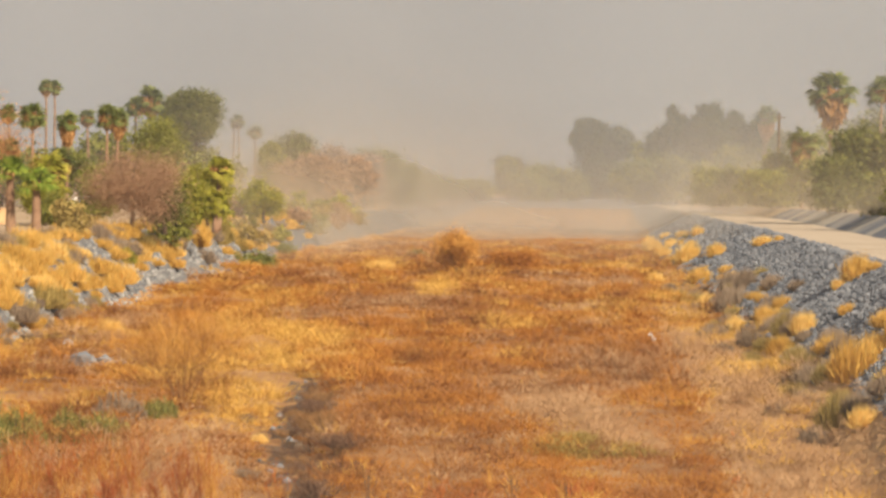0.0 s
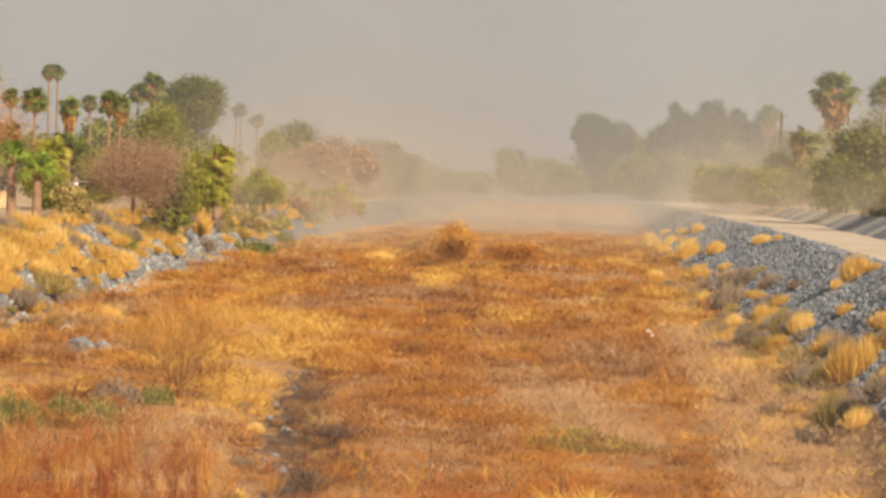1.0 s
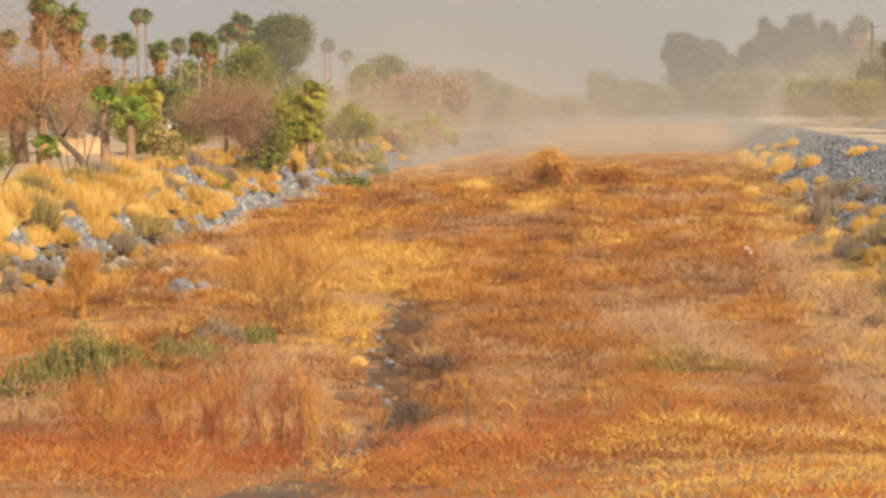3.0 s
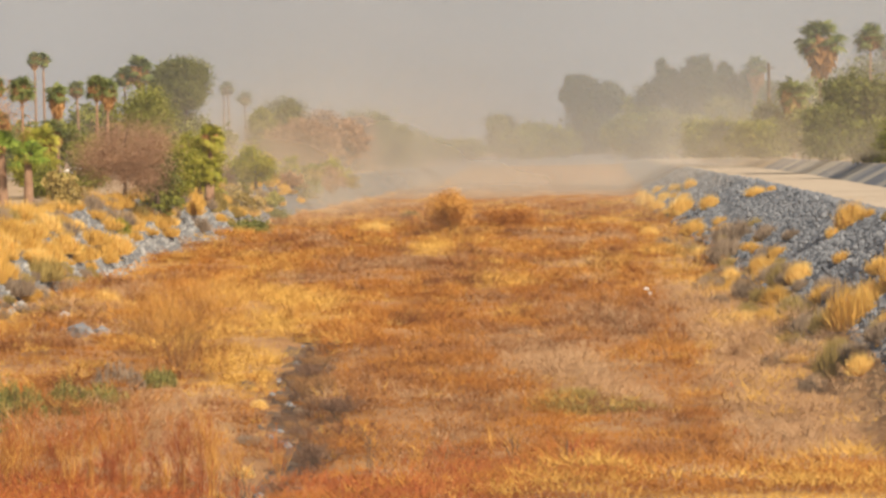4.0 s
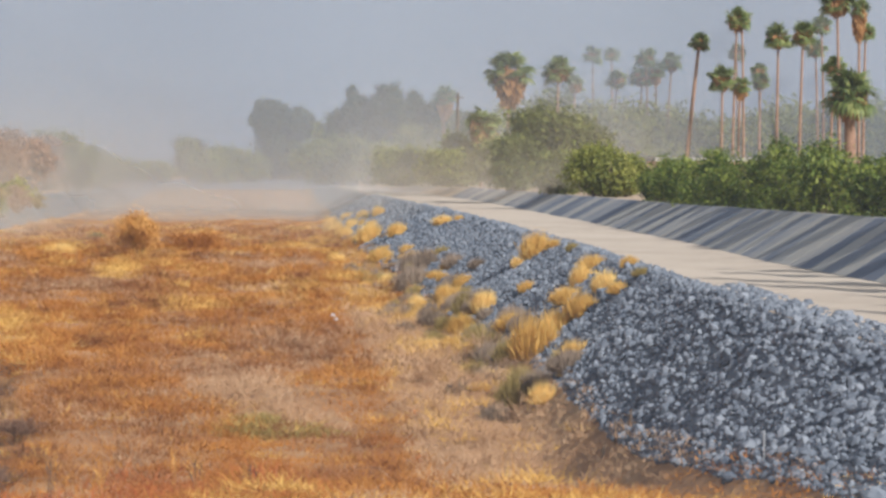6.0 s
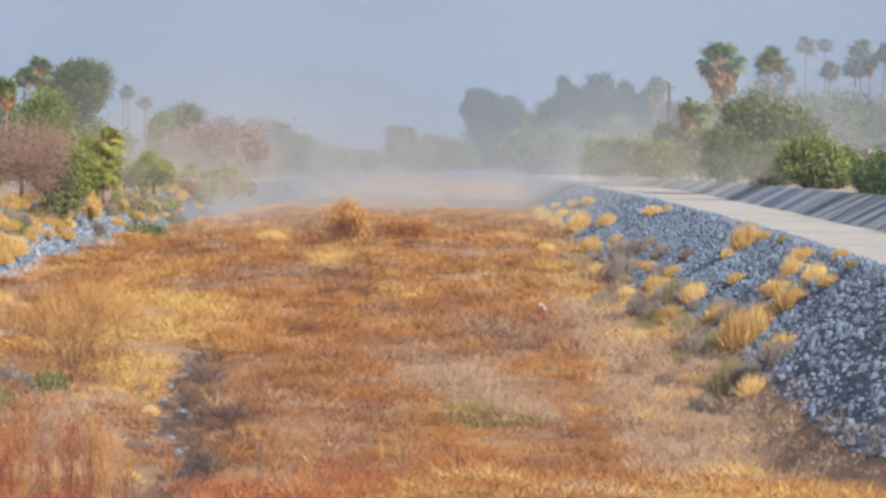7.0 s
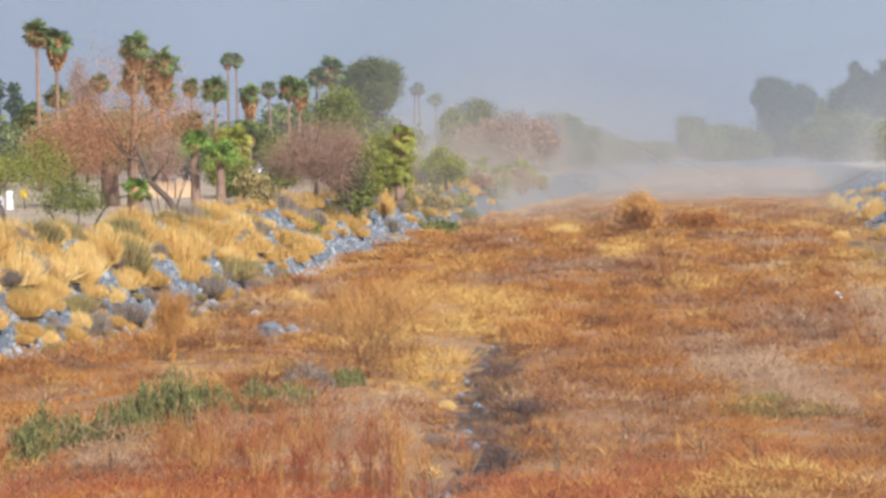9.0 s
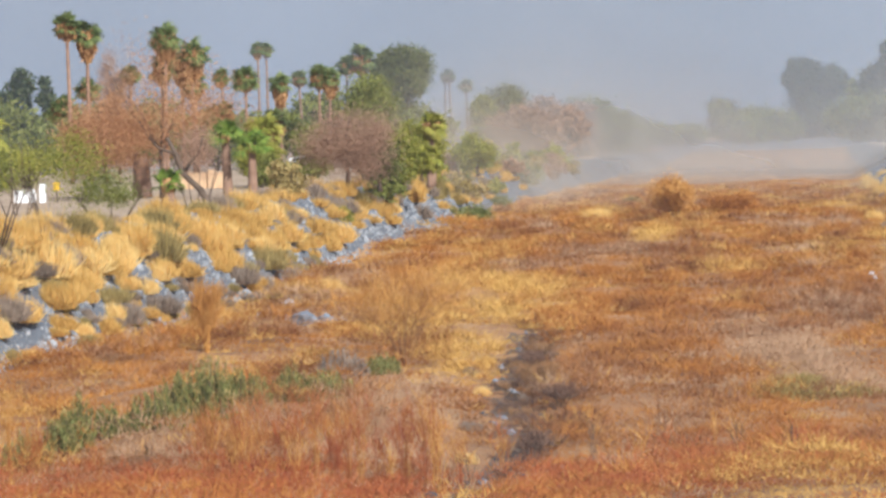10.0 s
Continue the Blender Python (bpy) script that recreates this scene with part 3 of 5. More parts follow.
for x, y, tall, r, skirt in (
    (45.5, 332.0, 15.9, 2.6, 4.6),
    (44.3, 390.0, 13.8, 1.65, 4.0),
    (41.5, 325.0, 9.2, 2.1, 2.6),
    (58.5, 377.0, 17.5, 2.1, 0.9),
    (61.1, 380.0, 15.0, 1.4, 0.6),
    (72.2, 429.0, 21.4, 1.5, 0.6),
    (75.3, 429.0, 21.3, 1.25, 0.6),
    (70.3, 400.0, 16.6, 1.62, 0.6),
    (74.0, 392.0, 19.5, 1.6, 0.7),
    (74.2, 400.0, 17.4, 1.94, 0.7),
    (76.2, 390.0, 18.9, 1.45, 1.4),
    (76.0, 396.0, 17.7, 1.3, 2.4),
    (67.3, 306.0, 20.1, 1.45, 1.2),
    (69.9, 312.0, 20.2, 1.15, 1.0),
    (63.9, 296.0, 13.1, 1.5, 0.9),
    (66.6, 300.0, 12.2, 1.15, 1.6),
    (82.8, 360.0, 16.2, 1.1, 0.6),
    (64.5, 273.0, 16.4, 1.4, 0.9),
    (65.1, 266.0, 16.4, 1.4, 0.9),
    (86.3, 340.0, 21.2, 1.3, 0.6),
    (67.0, 258.0, 19.2, 1.55, 1.2),
    (67.8, 254.0, 17.9, 1.0, 4.0),
    (80.6, 351.0, 14.6, 1.3, 0.6),
    (91.6, 364.0, 19.6, 1.5, 0.6),
    (86.5, 390.0, 20.1, 1.4, 0.6),
    (76.8, 286.0, 17.5, 1.08, 0.6),
    (80.0, 312.0, 15.1, 1.4, 0.6),
):
    palm(x, y, 4.1, tall, r, int(abs(x) * 10 + y), skirt=skirt, trunk_r=0.125, fronds=46)
for x, y, tall, r, lean in (
    (64.5, 312.0, 17.6, 1.2, -0.09),
):
    palm(x, y, 4.1, tall, r, 77, trunk_r=0.2, lean=-lean, label="dark slender leaning fan palm")
for x, y, tall, r, skirt in (
    (39.6, 150.0, 7.0, 1.52, 1.0),
):
    palm(x, y, 4.2, tall, r, 78, skirt=skirt, trunk_r=0.3, fronds=60, label="broad bushy green fan palm above the hedge")


# ---- broad trees and shrubs ----
def tree(x, y, z, tall, r, seed, leaf, name="tree", label="", size=0.2, clumps=110, per=34, bare=0.3, thick=0.16, depth=1.0, hollow=0.5, stems=1, lean=0.0, stretch=1.7):
    """A trunk or several stems with limbs, and a crown of leaf clumps; bare: share of the height below the crown."""
    rng = np.random.default_rng(seed)
    top = empty(name, x, y, z)
    rz = tall * (1 - bare) / 2
    mid = tall - rz
    pieces = []
    for s in range(stems):
        a0 = rng.uniform(0, 2 * math.pi)
        foot = Vector((math.cos(a0), math.sin(a0), 0)) * (0.12 * stems - 0.12)
        fork = Vector((foot.x * 2.2 + lean * tall * 0.4, foot.y * 2.2, mid - rz * 0.55))
        pieces.append(tube([foot + Vector((0, 0, -0.1)), foot.lerp(fork, 0.5) + Vector(rng.normal(0, 0.05, 3)) * thick * 3, fork], [thick, thick * 0.75, thick * 0.6], 7))
        for k in range(7 if stems == 1 else 3):
            a = rng.uniform(0, 2 * math.pi)
            e = fork + Vector((math.cos(a) * r * rng.uniform(0.3, 0.75), math.sin(a) * r * 0.6, rz * rng.uniform(0.3, 1.3)))
            m = fork.lerp(e, 0.5) + Vector(rng.normal(0, 0.12, 3)) * r * 0.4
            pieces.append(tube([fork, m, e], [thick * 0.5, thick * 0.32, thick * 0.1], 5))
    v, f = join(pieces)
    raw("trunk", v, f, BARK, top, smooth=True)
    p = lumps(rng, r * 0.86, r * depth * 0.86, rz * 0.86, clumps, 0.19 * min(r, 2 * rz), per, hollow) + np.array([lean * tall, 0, mid])
    p = p[p[:, 2] > 0.08]
    leafy("crown", leaves(p, size, rng, stretch=stretch), leaf, top)
    return tagged(top, label, "tree")


def shrub(x, y, r, tall, seed, leaf, name="shrub", label="", size=0.1, count=1500, z=None, category="shrub", group="", stretch=1.7):
    """A rounded leafy shrub on short stems."""
    rng = np.random.default_rng(seed)
    z = float(height(x, y)) if z is None else z
    top = empty(name, x, y, z)
    pieces = []
    for k in range(6):
        a = 2 * math.pi * k / 6 + rng.uniform(-0.3, 0.3)
        pieces.append(tube([(0.06 * math.cos(a), 0.06 * math.sin(a), -0.06), (0.3 * r * math.cos(a), 0.3 * r * math.sin(a), 0.4 * tall), (0.6 * r * math.cos(a), 0.6 * r * math.sin(a), 0.75 * tall)], [0.03, 0.02, 0.008], 5))
    v, f = join(pieces)
    raw("stem", v, f, BARK, top)
    p = lumps(rng, r, r, tall * 0.52, count // 22, 0.16 * r, 22, 0.55) + np.array([0, 0, tall * 0.5])
    p = p[p[:, 2] > 0.03]
    leafy("crown", leaves(p, size, rng, stretch=stretch), leaf, top)
    return tagged(top, label, category, group)


TREE_LABEL = {"red_brown_leaf": "spreading thin tree with red brown dry foliage", "brown_leaf": "round leafless brown twiggy tree",
              "dark_leaf": "dark green tall eucalyptus tree in dust", "tree_leaf": "green leafy tree behind the bank", "mesquite_leaf": "olive green mesquite tree with a rounded crown", "yellow_green_leaf": "yellow green feathery desert tree"}
for x, y, tall, r, leaf in (
    (-25.6, 143.0, 7.6, 4.9, RED_LEAF),
    (-29.9, 150.0, 5.6, 2.58, RED_LEAF),
    (-31.5, 338.0, 9.4, 4.6, LEAF),
    (-33.3, 322.0, 10.4, 4.4, LEAF),
    (-21.1, 378.0, 11.2, 4.1, MESQUITE_LEAF),
    (-22.8, 372.0, 10.1, 2.2, LEAF),
    (-11.3, 420.0, 10.4, 3.2, LEAF),
    (-13.1, 400.0, 7.5, 4.6, BROWN_LEAF),
    (-15.8, 330.0, 6.6, 4.2, BROWN_LEAF),
    (-15.1, 380.0, 7.9, 3.8, BROWN_LEAF),
    (-6.3, 460.0, 5.6, 5.0, LEAF),
    (-58.3, 300.0, 13.8, 2.42, BROWN_LEAF),
):
    thin = "brown" in leaf.name and (y < 200 or x < -50)
    tree(x, y, BANK, tall, r, int(abs(x) * 7 + y), leaf, label=TREE_LABEL[leaf.name], size=(0.02 + y * 0.00005) if thin else 0.07 + y * 0.00018, clumps=90 if thin else 110, per=190 if thin else 130, stretch=4.0 if thin else 1.7, hollow=0.15 if thin else 0.5, bare=0.12 if thin else 0.03)
for x, y, tall, r, leaf in (
    (-29.8, 335.0, 14.3, 3.6, MESQUITE_LEAF),
    (-33.0, 342.0, 14.4, 1.9, MESQUITE_LEAF),
):
    tree(x, y, BANK, tall, r, int(abs(x) * 7 + y), leaf, label=TREE_LABEL[leaf.name], size=0.12, clumps=170, per=90, bare=0.45, hollow=0.35, thick=0.25)
for x, y, tall, r, leaf in (
    (-16.7, 150.0, 5.0, 3.0, BROWN_LEAF),
    (-15.2, 152.0, 2.9, 1.5, MESQUITE_LEAF),
    (-15.1, 178.0, 4.4, 1.9, LIME_LEAF),
    (-17.5, 182.0, 4.4, 1.7, LEAF),
    (-14.7, 160.0, 3.3, 1.2, LIME_LEAF),
    (-13.5, 209.0, 3.4, 1.8, LIME_LEAF),
    (-22.0, 176.0, 3.8, 1.5, LEAF),
    (-24.6, 172.0, 3.2, 1.5, LIME_LEAF),
    (-20.8, 150.0, 2.1, 1.06, LEAF),
    (-19.3, 190.0, 4.2, 1.8, BROWN_LEAF),
):
    thin = "brown" in leaf.name
    tree(x, y, BANK, tall, r, int(abs(x) * 7 + y), leaf, label=TREE_LABEL[leaf.name], size=0.02 if thin else 0.06, clumps=130 if thin else 90, per=230 if thin else 120, stretch=4.5 if thin else 1.7, hollow=0.3, bare=0.04)
for x, y, tall, r, leaf in (
    (-77.4, 330.0, 8.8, 4.67, LEAF),
    (-72.0, 330.0, 8.7, 4.67, LEAF),
    (-66.8, 335.0, 8.4, 4.74, LEAF),
    (-60.8, 340.0, 8.8, 5.15, LEAF),
    (-52.2, 330.0, 7.8, 4.67, LEAF),
    (-45.5, 330.0, 8.1, 4.67, LEAF),
    (-40.0, 335.0, 8.4, 4.06, LEAF),
    (-34.4, 340.0, 7.7, 4.12, LEAF),
    (-27.0, 330.0, 6.0, 3.33, LEAF),
):
    tree(x, y, BANK, tall, r, int(abs(x) * 7 + y), leaf, label=TREE_LABEL[leaf.name], size=0.25, clumps=60, per=75, bare=0.05)
for x, y, tall, r, leaf in (
    (-82.6, 360.0, 15.3, 1.82, DARK_LEAF),
    (-86.8, 365.0, 12.6, 2.95, DARK_LEAF),
    (-78.2, 355.0, 13.3, 1.43, DARK_LEAF),
):
    tree(x, y, BANK, tall, r, int(abs(x) * 7 + y), leaf, label=TREE_LABEL[leaf.name], size=0.25, clumps=60)
for x, y, tall, r, leaf in (
    (-18.3, 75.0, 3.2, 1.14, LEAF),
    (-18.2, 84.0, 3.4, 1.61, LIME_LEAF),
    (-18.9, 95.0, 2.0, 1.15, LEAF),
    (-25.5, 110.0, 3.1, 1.11, LIME_LEAF),
    (-19.7, 118.0, 3.7, 1.43, BROWN_LEAF),
):
    tree(x, y, BANK, tall, r, int(abs(x) * 7 + y), leaf, label="thin multi-stemmed desert tree with sparse foliage", size=0.026, clumps=60, per=90, bare=0.25, thick=0.03, stems=5, hollow=0.2)
for x, y, tall, r, leaf in (
    (-8.1, 400.0, 8.3, 3.64, LEAF),
    (-10.8, 380.0, 8.9, 2.69, BROWN_LEAF),
):
    tree(x, y, BANK, tall, r, int(abs(x) * 7 + y), leaf, label=TREE_LABEL[leaf.name], size=0.2, per=90, bare=0.0)
for x, y, tall, r, leaf in (
    (35.0, 642.0, 13.6, 7.9, DARK_LEAF),
    (36.2, 640.0, 9.0, 9.0, DARK_LEAF),
    (34.8, 393.0, 10.6, 4.1, DARK_LEAF),
    (41.3, 396.0, 11.6, 3.1, DARK_LEAF),
    (47.3, 393.0, 11.6, 3.7, MESQUITE_LEAF),
    (31.0, 398.0, 10.4, 2.9, MESQUITE_LEAF),
    (28.5, 398.0, 9.2, 2.4, LEAF),
    (27.6, 390.0, 6.6, 4.3, LEAF),
    (40.1, 392.0, 9.5, 4.4, LEAF),
    (33.4, 380.0, 6.9, 4.0, LEAF),
    (10.5, 470.0, 7.4, 1.9, LEAF),
    (15.3, 460.0, 4.4, 4.4, LEAF),
    (19.6, 462.0, 5.0, 3.6, LEAF),
    (4.8, 480.0, 3.0, 5.2, LEAF),
    (-1.4, 470.0, 3.8, 5.0, LEAF),
    (34.4, 240.0, 7.6, 2.9, MESQUITE_LEAF),
    (36.9, 238.0, 8.0, 3.6, MESQUITE_LEAF),
    (38.9, 236.0, 7.0, 2.8, MESQUITE_LEAF),
    (33.4, 236.0, 5.2, 2.9, MESQUITE_LEAF),
    (32.1, 190.0, 3.5, 2.2, LEAF),
    (31.9, 180.0, 2.7, 1.6, LEAF),
    (30.7, 198.0, 2.9, 1.9, LEAF),
    (33.6, 186.0, 2.8, 1.5, LEAF),
    (39.3, 300.0, 5.5, 3.0, LEAF),
    (39.8, 330.0, 6.4, 3.4, LEAF),
    (34.7, 350.0, 4.7, 4.4, LEAF),
    (37.3, 320.0, 3.8, 3.9, LEAF),
    (13.6, 590.0, 10.3, 3.58, DARK_LEAF),
    (21.9, 640.0, 7.8, 5.66, LEAF),
    (30.3, 391.0, 6.6, 4.74, LEAF),
):
    tree(x, y, 4.1, tall, r, int(abs(x) * 7 + y), leaf, label=TREE_LABEL[leaf.name], size=0.05 + y * 0.00032, clumps=110, per=90, bare=0.0, hollow=0.6)
for x, y, tall, r, leaf in (
    (31.4, 640.0, 18.6, 2.6, DARK_LEAF),
    (34.2, 640.0, 20.0, 2.8, DARK_LEAF),
    (40.1, 640.0, 16.4, 4.2, DARK_LEAF),
    (32.7, 394.0, 14.6, 2.1, DARK_LEAF),
    (37.0, 390.0, 15.4, 2.5, DARK_LEAF),
    (40.9, 394.0, 13.9, 1.7, DARK_LEAF),
    (44.2, 396.0, 13.2, 1.9, DARK_LEAF),
):
    tree(x, y, 4.1, tall, r, int(abs(x) * 7 + y), leaf, label=TREE_LABEL[leaf.name], size=0.05 + y * 0.0003, clumps=130, per=80, bare=0.5, hollow=0.3)
for x, y, tall, r, leaf in (
    (55.6, 389.0, 12.5, 7.86, LEAF),
    (62.5, 392.0, 13.4, 7.13, MESQUITE_LEAF),
    (68.6, 390.0, 12.1, 7.09, LEAF),
    (75.9, 394.0, 11.8, 7.16, LEAF),
    (81.8, 391.0, 12.1, 7.11, MESQUITE_LEAF),
    (88.1, 390.0, 11.7, 7.09, LEAF),
    (95.4, 393.0, 12.2, 7.15, LEAF),
    (101.2, 390.0, 12.1, 7.09, MESQUITE_LEAF),
    (108.4, 392.0, 12.2, 6.34, LEAF),
):
    tree(x, y, 4.1, tall, r, int(abs(x) * 7 + y), leaf, label=TREE_LABEL[leaf.name], size=0.26, clumps=150, per=75, bare=0.02, hollow=0.15)
for k in range(26):
    y = 34 + 4.3 * k + 0.6 * math.sin(k * 2.3)
    big = 1.45 + 0.25 * math.sin(k * 1.7) + (0.25 if 88 < y < 130 else 0.0)
    # Up to y 68 unseen: stretched tall and narrow to cast streaks on the road.
    tall = 1.5 * big if y > 68 else 4.2 * big
    shrub(float(right_top(y)) + 1.3 + 0.3 * math.sin(k * 3.1), y, 0.75 * big if y > 68 else 0.5 * big, tall, 300 + k, HEDGE_LEAF, "hedge_shrub", "dense dark green hedge shrub above the concrete slope", 0.056, 4800, float(top_level(y)) - 0.35, "hedge", "hedge above the concrete slope")
shrub(-26.3, 198, 1.0, 1.5, 48, OLIVE, label="olive brown shrub on the sandy bank", size=0.08)
shrub(-15.6, 157, 1.2, 2.7, 41, LEAF, z=2.2, label="olive green shrub under the brown tree", size=0.09)
shrub(-17.4, 130, 0.9, 1.9, 42, OLIVE, label="olive brown shrub on the sandy bank", size=0.08)
shrub(-15.9, 140, 0.55, 0.8, 43, LIME_LEAF, label="small bright lime green bush", size=0.06)
shrub(1.0, 184, 1.7, 2.9, 44, TWIG, label="round orange brown tamarisk bush on the wash floor", size=0.035, count=7000, stretch=3.5)
shrub(5.2, 188, 2.2, 1.9, 45, RUST, label="broad rust brown bush on the wash floor", size=0.035, count=6000, stretch=3.5)
for k in range(14):
    y = 192 + 9.5 * k
    x = float(left_crest(y)) + 0.5 + 1.2 * math.sin(k * 2.1)
    shrub(x, y, 1.5 + 0.5 * math.sin(k * 1.3), 2.0 + 0.8 * math.sin(k * 2.7), 500 + k, (LIME_LEAF, OLIVE, BROWN_LEAF, LEAF)[k % 4], label="dusty scrub bush on the far bank", size=0.09, count=1500)
shrub(-2.1, 222, 0.9, 0.8, 46, OLIVE, label="small olive bush on the wash floor", size=0.08)
shrub(-12.7, 190, 1.8, 1.0, 47, SAGE, label="low wide green bush at the foot of the bank", size=0.08, count=2600)

# ---- grass tufts on the banks ----
def tuft_mesh(name, mat, seed, n=1100):
    rng = np.random.default_rng(seed)
    a, q = rng.uniform(0, 2 * np.pi, n), np.sqrt(rng.uniform(0, 1, n))
    out = np.stack([np.cos(a) * q, np.sin(a) * q, np.zeros(n)], 1)
    base = out * 0.86 + np.array([0, 0, -0.2])
    dome = (0.08 + 0.95 * np.sqrt(np.clip(1.02 - q * q, 0, 1))) * rng.uniform(0.72, 1.05, n)
    tip = out * rng.uniform(0.85, 1.22, n)[:, None] + rng.normal(0, 0.19, (n, 3)) + np.stack([np.zeros(n), np.zeros(n), dome * (1 + 0.25 * np.sin(3 * a + seed) * q)], 1)
    d = tip - base
    side = np.cross(d, rng.normal(0, 1, (n, 3)))
    side = side / np.linalg.norm(side, axis=1)[:, None] * 0.017
    mid = (base + tip) / 2 + out * 0.08 + np.array([0, 0, 0.05])
    v = np.stack([base - side, base + side, mid + side, mid - side, tip], 1).reshape(-1, 3)
    return blade_mesh(name, v, n, mat)


TUFTS = {"gold": [tuft_mesh("grass_tuft", GOLD, i) for i in range(3)], "olive": [tuft_mesh("grass_tuft", OLIVE, 10 + i) for i in range(2)],
         "grey": [tuft_mesh("grass_tuft", GREY, 20 + i) for i in range(2)], "green": [tuft_mesh("grass_tuft", SAGE, 30)], "yellow": [tuft_mesh("grass_tuft", YELLOW_GRASS, 40)]}
TUFT_LABEL = {"gold": "rounded golden dry bunch grass on the stony bank", "olive": "rounded olive brown bunch grass on the bank",
              "grey": "rounded grey dead bunch grass on the bank", "green": "low green leafy clump on the bank", "yellow": "yellow olive grass clump in the pale grass"}
tuft_count = 0


FAR_TUFTS = []


def tuft(x, y, r, kind="gold", squash=0.84, loose=False):
    """One bunch of grass; loose: it is joined with the others of its kind further off."""
    global tuft_count
    tuft_count += 1
    me = TUFTS[kind][tuft_count % len(TUFTS[kind])]
    m = pose(x, y, float(height(x, y)) + 0.02, 0, 0, 47 * tuft_count) @ Matrix.Diagonal((r, r, r * squash * (0.7 + 0.55 * ((tuft_count * 7) % 5) / 4), 1))
    if loose and y > 100:
        FAR_TUFTS.append((kind, me, m))
        return
    ob = new("grass_tuft", me)
    ob.matrix_basis = m
    tagged(ob, TUFT_LABEL[kind], "grass tuft", "grass tufts on the banks")


for x, y, r in ((10.8, 88.8, 0.5), (11.7, 90.6, 0.43), (12.8, 88.4, 0.32), (12.2, 105.9, 0.42), (11.2, 80.2, 0.54), (11.1, 71.3, 0.47), (10.2, 69.2, 0.63), (10.4, 64.0, 0.4), (9.1, 60.4, 0.31), (12.3, 76.9, 0.52), (11.7, 71.0, 0.48), (13.1, 79.5, 0.36), (13.7, 81.2, 0.41), (12.6, 72.7, 0.37), (12.5, 69.9, 0.32), (13.5, 74.1, 0.25), (14.9, 100.6, 0.57), (15.2, 98.5, 0.33), (14.2, 100.4, 0.28), (18.6, 162.8, 0.64), (19.0, 158.6, 0.29), (17.0, 194.2, 0.92), (14.4, 157.1, 0.71), (17.6, 180.0, 0.61),):
    tuft(x, y, r, "gold", 1.15)
for x, y, r in ((15.7, 154.8, 0.49), (17.7, 225.2, 0.76), (19.0, 255.9, 0.87), (22.0, 257.4, 0.64), (21.9, 241.1, 0.6), (13.2, 174.7, 0.59), (12.5, 131.9, 0.52), (11.4, 108.9, 0.37), (22.2, 279.4, 0.63), (20.0, 245.7, 0.61),):
    tuft(x, y, r, "gold", 1.15)
for x, y, r in ((13.0, 69.6, 0.25), (15.0, 93.1, 0.23),):
    tuft(x, y, r, "olive", 1.15)
for x, y, r in ((14.1, 137.3, 0.59), (14.2, 120.5, 0.55), (12.6, 121.8, 0.76), (12.0, 97.9, 0.39), (10.0, 76.0, 0.43), (14.1, 130.2, 0.59), (14.2, 112.2, 0.38),):
    tuft(x, y, r, "grey", 1.15)
for x, y, r in ((-18.1, 78.4, 0.76), (-18.1, 72.9, 0.79), (-17.8, 74.8, 0.82), (-17.5, 78.5, 0.86), (-17.3, 82.7, 0.9), (-17.4, 90.3, 0.88), (-17.3, 94.3, 1.03), (-17.2, 103.0, 0.87), (-16.8, 106.8, 0.78), (-17.0, 116.0, 0.84), (-17.1, 121.2, 0.73), (-16.8, 127.3, 0.69), (-15.8, 124.9, 0.68), (-16.3, 121.3, 0.74), (-16.1, 111.0, 0.81), (-16.7, 102.4, 0.87), (-16.3, 93.7, 0.8), (-17.5, 97.7, 0.95), (-17.0, 85.6, 0.62), (-17.0, 79.7, 0.68), (-16.8, 76.5, 0.65), (-17.5, 74.9, 0.54), (-17.6, 72.4, 0.61), (-17.6, 70.6, 0.51),):
    tuft(x, y, r, "gold")
for x, y, r in ((-17.2, 69.0, 0.46), (-16.9, 72.7, 0.57), (-16.3, 74.1, 0.36), (-16.1, 76.5, 0.37), (-16.0, 79.5, 0.43), (-15.8, 85.1, 0.41), (-16.2, 101.6, 0.62), (-15.3, 103.1, 0.5), (-12.5, 98.7, 0.36), (-12.1, 102.0, 0.49), (-11.2, 100.3, 0.36), (-15.6, 133.8, 0.97), (-16.1, 132.2, 0.72), (-15.9, 144.7, 0.79), (-15.9, 158.0, 0.77), (-15.5, 159.3, 0.77), (-15.7, 176.4, 1.07), (-14.5, 198.4, 0.96), (-14.0, 206.7, 0.88), (-7.7, 184.8, 0.56), (-4.2, 188.3, 1.03),):
    tuft(x, y, r, "gold")
for x, y, r in ((-16.9, 92.5, 1.01), (-16.5, 82.5, 0.7), (-15.7, 110.2, 0.93), (-15.3, 188.7, 1.14),):
    tuft(x, y, r, "olive")
for x, y, r in ((-15.8, 86.8, 0.74), (-16.0, 82.4, 0.6), (-15.6, 101.9, 0.86), (-15.0, 111.8, 0.68), (-16.5, 140.3, 0.68), (-16.3, 171.2, 1.04),):
    tuft(x, y, r, "grey")
for x, y, r in ((-12.9, 223.3, 1.08),):
    tuft(x, y, r, "green")
rng = np.random.default_rng(5)
for k in range(210):
    y = 66 + 60 * rng.uniform(0, 1)
    t = rng.uniform(0.05, 1.15)
    tuft(float(left_foot(y) + (left_crest(y) - left_foot(y)) * t), y, rng.uniform(0.2, 0.42), ("gold", "gold", "olive", "gold", "grey", "gold", "gold")[k % 7] if t > 0.35 else ("grey", "olive", "gold", "grey")[k % 4], 0.95, loose=True)
